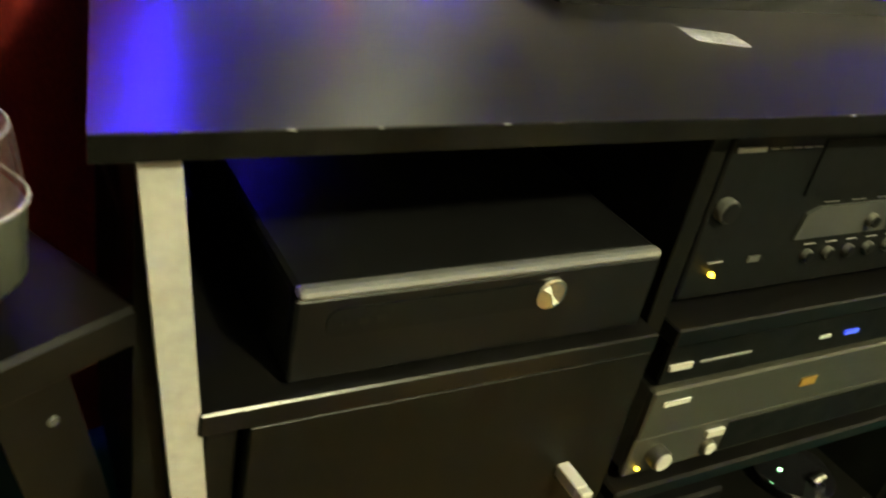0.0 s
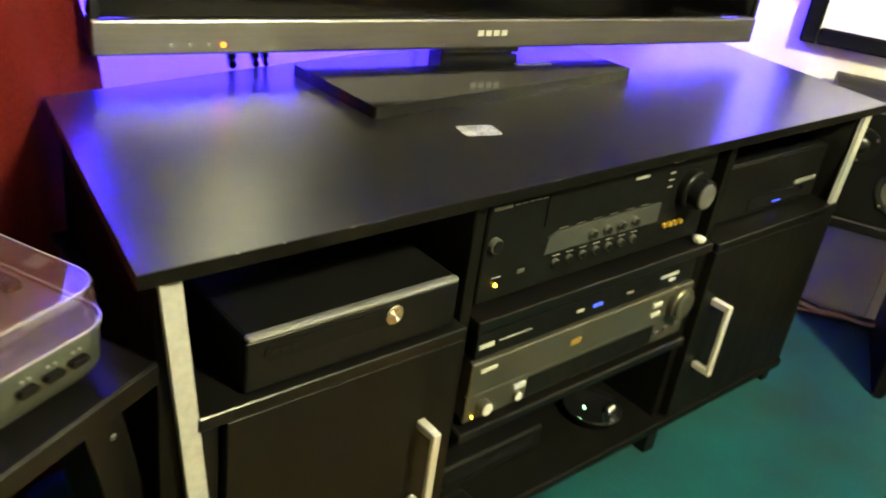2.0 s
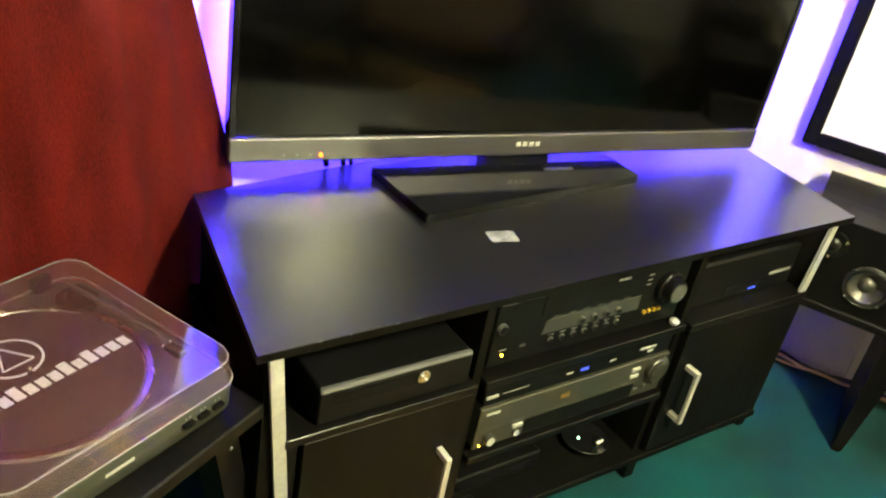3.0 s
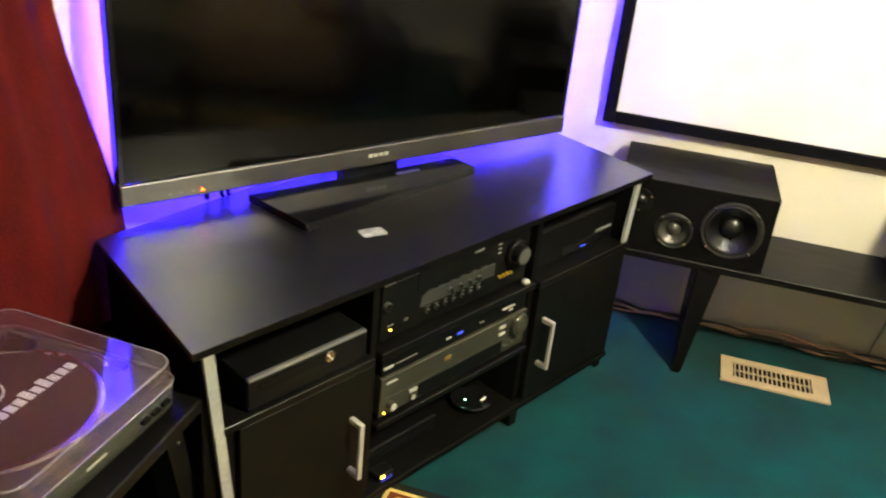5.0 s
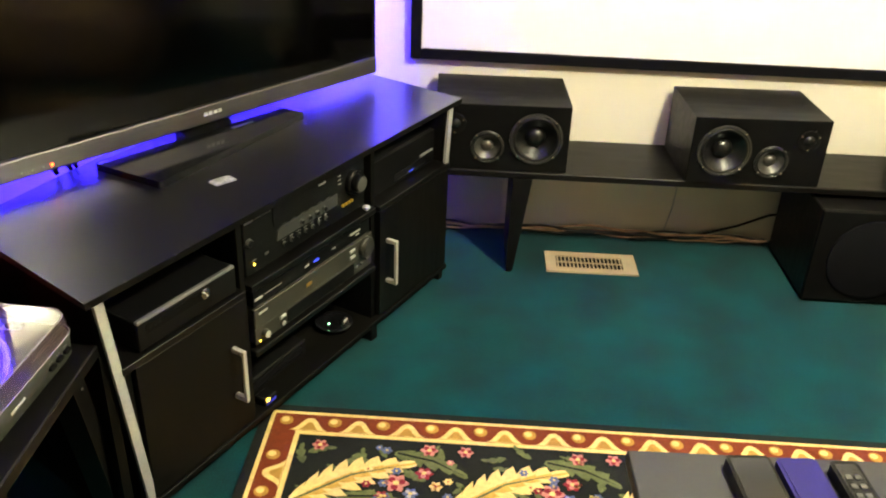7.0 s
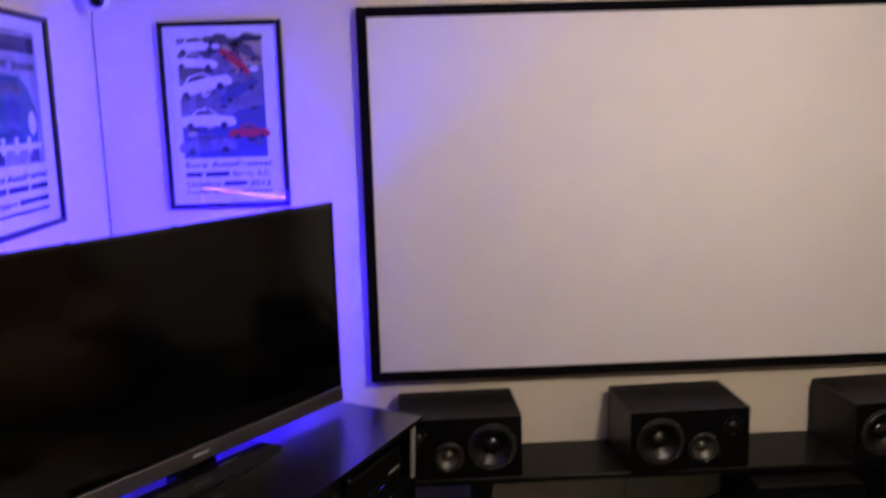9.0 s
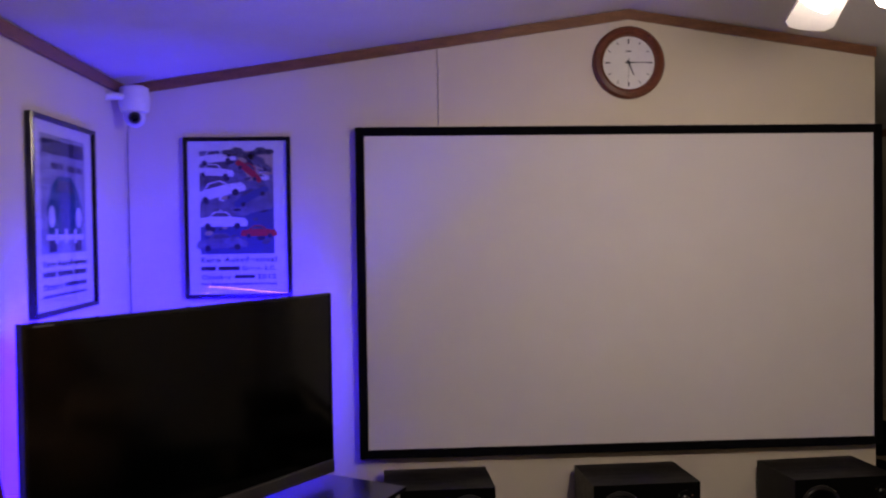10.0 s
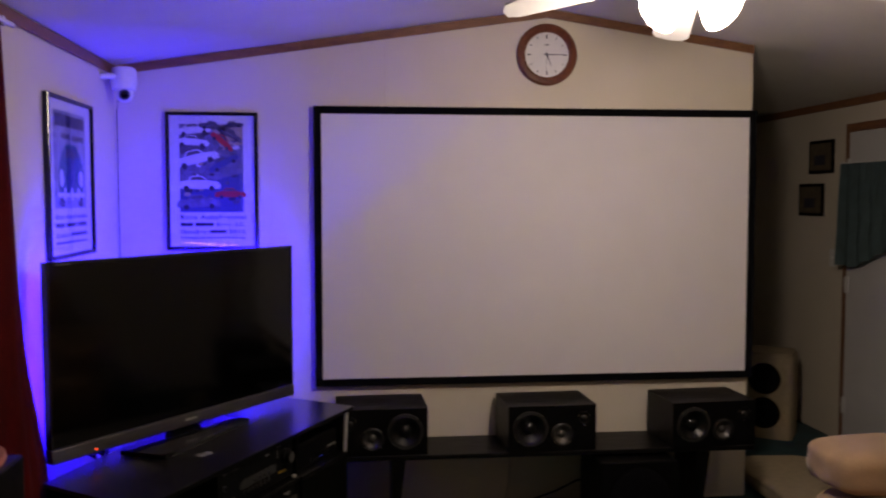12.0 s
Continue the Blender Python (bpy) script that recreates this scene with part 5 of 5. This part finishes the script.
ch = thing("armchair", "tan upholstered recliner with plump cushions", "armchair", pose(0, 0, 0))
part("base", cushion(B(), 2.80, 3.72, -2.02, -1.02, 0.0, 0.46), TAN, ch, "", True)
part("arm_cushion", cushion(B(), 2.84, 3.75, -1.34, -1.00, 0.44, 0.615), TAN, ch, "plump tan arm cushion", True)
part("arm_cushion", cushion(B(), 2.84, 3.75, -2.10, -1.76, 0.44, 0.615), TAN, ch, "", True)
part("backrest", cushion(B(), 3.50, 3.82, -1.80, -1.28, 0.40, 1.02), TAN, ch, "", True)
pb = thing("pet_bed", "low beige padded pet bed on the carpet", "pet bed", pose(0, 0, 0))
part("pad", cushion(B(), 3.17, 3.66, -0.45, 0.40, 0.0, 0.10), BEIGE, pb, "", True)

cat = thing("cat_condo", "beige carpeted cat tower with two round dark openings", "cat tower", pose(3.80, 1.12, 0, 0, 0, -35))
bm = B()
prism(bm, rounded(0.30, 0.30, 0.05, 5), 0.0, 0.53)
part("tower", bm, BEIGE, cat, "beige carpeted tower", True)
part("cap", prism(B(), rounded(0.27, 0.27, 0.05, 5), 0.53, 0.55), BEIGE, cat, "", True)
for z in (0.165, 0.385):
    o = part("opening", lathe(B(), ((0.10, -0.001), (0.10, 0.003), (0.085, 0.003), (0.08, -0.0)), pose(-0.02, -0.150, z, 90), 32, False), MATTEBLACK, cat, "round opening with dark rim", True)
    # the tower is solid: a black disc paints the hollow's shade
    part("painted_inside_shade", lathe(B(), ((0.095, 0.0), (0.095, 0.002), (0.001, 0.002)), pose(-0.02, -0.150, z, 90), 32), FELT, o)

d1 = thing("entry_door", "white painted entry door with stained wooden casing", "door", pose(XR, 0, 0))
tagged(d1, kind="structure")
boxpart("door_leaf", -0.030, -0.001, -0.03, 0.83, 0.01, 1.93, DOORWHITE, d1, 0.003)
for y0, y1, z0, z1 in ((0.832, 0.885, 0.0, 1.985), (-0.085, -0.032, 0.0, 1.985), (-0.032, 0.832, 1.935, 1.985)):
    boxpart("casing", -0.022, -0.0005, y0, y1, z0, z1, TRIM, d1, 0.003, "stained wooden casing")
for z in (0.25, 1.0, 1.72):
    boxpart("hinge", -0.036, -0.028, 0.80, 0.84, z - 0.05, z + 0.05, WHITE, d1, 0.001)
dc = thing("door_drape", "gathered blue green drape over the door window", "curtain", pose(XR, 0, 0))
bm = B()
rows = []
for j in range(15):
    z = 1.74 - 0.62 * j / 14
    row = []
    for i in range(41):
        s = i / 40
        y = 0.86 - (0.72 + 0.02 * math.sin(j)) * s
        sag = (0.30 * max(0.0, s - 0.25)) * (j / 14)
        x = -0.055 - 0.016 * math.sin(s * 34 + 0.12 * j) - 0.010 * math.sin(s * 71) - 0.02 * j / 14
        row.append(bm.verts.new((x, y, z + sag * 0.9)))
    rows.append(row)
for j in range(14):
    for i in range(40):
        bm.faces.new((rows[j][i], rows[j][i + 1], rows[j + 1][i + 1], rows[j + 1][i]))
bmesh.ops.solidify(bm, geom=bm.faces[:], thickness=0.003)
part("cloth", bm, DRAPE, dc, "", True)
part("rod", tube(B(), [(-0.055, 0.875, 1.745), (-0.055, 0.0, 1.745)], 0.006, 8), WHITE, dc)
part("rod_end", box(B(), -0.055, 0.0, 0.868, 0.880, 1.738, 1.752), WHITE, dc)
for y0, y1, z0, z1 in ((1.04, 1.33, 1.69, 1.905), (1.15, 1.45, 1.412, 1.625)):
    f = thing("framed_photograph", "small dark framed picture on the side wall", "picture", pose(XR, (y0 + y1) / 2, (z0 + z1) / 2), "small pictures beside the door")
    w, h = (y1 - y0) / 2, (z1 - z0) / 2
    boxpart("frame", -0.016, -0.0005, -w, w, -h, h, MATTEBLACK, f, 0.002)
    boxpart("print", -0.0175, -0.0162, -w + 0.02, w - 0.02, -h + 0.02, h - 0.02, PHOTO, f, 0)
    boxpart("print_detail", -0.0185, -0.0177, -w * 0.4, w * 0.5, -h * 0.5, h * 0.1, INK, f, 0)
sw = thing("light_switch", "ivory light switch plate beside the door", "light switch", pose(XR, 1.03, 1.15))
boxpart("plate", -0.006, -0.0005, -0.035, 0.035, -0.057, 0.057, WHITE, sw, 0.002)
boxpart("toggle", -0.016, -0.006, -0.005, 0.005, -0.010, 0.012, WHITE, sw, 0.001)

# ---- model sailing boat ----
PINKCLOTH = material("pink_cloth", (0.36, 0.12, 0.09), 0.9, vary=0.2, scale=12, bump=0.4, fine=400)
HULL = material("cream_hull", (0.66, 0.60, 0.48), 0.45, vary=0.12, scale=20)
SAIL = material("cream_sail", (0.60, 0.50, 0.30), 0.85, vary=0.1, scale=10, bump=0.2)
SHELL = material("sea_shells", (0.42, 0.33, 0.24), 0.6, vary=0.6, scale=60)
CORK = material("cork", (0.33, 0.19, 0.09), 0.85, vary=0.3, scale=90)
st = thing("boat_stand", "tall stand draped with a pink cloth beside the curtain", "stand", pose(0.30, -2.68, 0))
part("post", box(B(), -0.14, 0.14, -0.22, 0.26, 0.0, 1.02, 0.004), BLACKSHELF, st)
bm = B()
loops = []
for j in range(9):
    k = j / 8
    z = 1.032 - 0.42 * k
    lp = []
    for i in range(64):
        a = 2 * math.pi * i / 64
        q = 1 + 0.55 * k + 0.09 * k * math.sin(9 * a + 1)
        lp.append(bm.verts.new((0.130 * q * math.copysign(abs(math.cos(a)) ** 0.6, math.cos(a)), 0.035 + 0.27 * q * math.copysign(abs(math.sin(a)) ** 0.6, math.sin(a)), z)))
    loops.append(lp)
for a, b in zip(loops, loops[1:]):
    for i in range(64):
        bm.faces.new((a[i], a[(i + 1) % 64], b[(i + 1) % 64], b[i]))
bm.faces.new(loops[0])
part("cloth", bm, PINKCLOTH, st, "draped pink cloth", True)

bt = thing("model_sailboat", "model sailing boat with cream hull and sail on the draped stand", "model boat", pose(0.30, -2.60, 1.033))
bm = B()
rings = []
for j in range(17):
    s = j / 16
    y = -0.32 + 0.60 * s
    w = 0.075 * math.sin(math.pi * min(1, 0.25 + 0.75 * s)) ** 0.7 if s < 1 else 0.002
    w = max(w, 0.003)
    dz = 0.125 + 0.03 * s * s
    kz = 0.012 + 0.075 * max(0, s - 0.45) ** 1.5 * 2.0
    ring = []
    for i in range(13):
        a = math.pi * i / 12
        ring.append(bm.verts.new((w * math.cos(a), y, dz - (dz - kz) * math.sin(a) ** 0.7)))
    rings.append(ring)
for a, b in zip(rings, rings[1:]):
    for i in range(12):
        bm.faces.new((a[i], a[i + 1], b[i + 1], b[i]))
bm.faces.new(rings[0])
part("hull", bm, HULL, bt, "cream painted hull", True)
dk = [(0.075 * math.sin(math.pi * min(1, 0.25 + 0.75 * j / 16)) ** 0.7 * 0.97 if j < 16 else 0.002, -0.32 + 0.60 * j / 16) for j in range(17)]
bm = B()
vl = [bm.verts.new((w, y, 0.122 + 0.03 * ((y + 0.32) / 0.60) ** 2)) for w, y in dk]
vr = [bm.verts.new((-w, y, 0.122 + 0.03 * ((y + 0.32) / 0.60) ** 2)) for w, y in dk]
for i in range(16):
    bm.faces.new((vl[i], vl[i + 1], vr[i + 1], vr[i]))
bmesh.ops.solidify(bm, geom=bm.faces[:], thickness=0.004)
deck = part("deck", bm, HULL, bt)
for side in (1, -1):
    part("stripe", tube(B(), [(side * (w * 0.985 + 0.001), y, 0.098 + 0.034 * ((y + 0.32) / 0.60) ** 2) for w, y in dk[:16]], 0.0035, 6), INK, bt, "dark stripe along the hull")
part("mast", tube(B(), [(0, -0.02, 0.12), (0, -0.02, 0.95)], 0.006, 8), TRIM, bt)
part("bowsprit", tube(B(), [(0, 0.22, 0.15), (0, 0.315, 0.175)], 0.005, 8), HULL, bt)
def sail(name, pts):
    bm = B()
    vs = []
    n = 14
    for i in range(n + 1):
        for j in range(n + 1 - i):
            a, b = i / n, j / n
            c = 1 - a - b
            p = Vector(pts[0]) * a + Vector(pts[1]) * b + Vector(pts[2]) * c
            vs.append(((i, j), bm.verts.new(p + Vector((0.09 * (a * b + b * c + a * c), 0, 0)))))
    d = dict(vs)
    for i in range(n):
        for j in range(n - i):
            bm.faces.new((d[i, j], d[i + 1, j], d[i, j + 1]))
            if i + j < n - 1:
                bm.faces.new((d[i + 1, j], d[i + 1, j + 1], d[i, j + 1]))
    bmesh.ops.solidify(bm, geom=bm.faces[:], thickness=0.0015)
    part(name, bm, SAIL, bt, "cream cloth sail", True)
sail("jib", [(0, -0.01, 0.90), (0, 0.245, 0.215), (0, 0.0, 0.22)])
sail("mainsail", [(0, -0.03, 0.90), (0, -0.03, 0.20), (0, -0.36, 0.20)])
part("forestay", tube(B(), [(0, -0.02, 0.93), (0, 0.27, 0.17)], 0.0012, 5), INK, bt)
for k in range(4):
    s = 0.15 + 0.2 * k
    part("sail_ring", lathe(B(), ((0.004, -0.002), (0.004, 0.002)), Matrix.Translation((0, 0.255 - 0.275 * s, 0.22 + 0.70 * s)), 8), SILVER, bt)
jr = thing("shell_jar", "small corked glass jar of sea shells on the boat's deck", "jar", pose(0.318, -2.425, 1.170) @ Matrix.Scale(1.5, 4))
part("glass", lathe(B(), ((0.026, 0), (0.028, 0.004), (0.028, 0.060), (0.018, 0.070), (0.018, 0.080)), seg=24, cap=False), clear("jar_glass", (0.93, 0.94, 0.92), 0.02, 0.06, 0.6), jr, "", True)
part("cork", lathe(B(), ((0.017, 0.066), (0.019, 0.090)), seg=16), CORK, jr, "cork stopper", True)
random.seed(3)
for k in range(22):
    a, q = random.uniform(0, 6.28), random.uniform(0, 0.018)
    bm = B()
    bmesh.ops.create_icosphere(bm, subdivisions=1, radius=random.uniform(0.006, 0.009))
    bmesh.ops.transform(bm, matrix=Matrix.Translation((q * math.cos(a), q * math.sin(a), random.uniform(0.007, 0.052))) @ Matrix.Diagonal((1, 0.7, 0.8, 1)), verts=bm.verts)
    part("shell", bm, SHELL, jr)
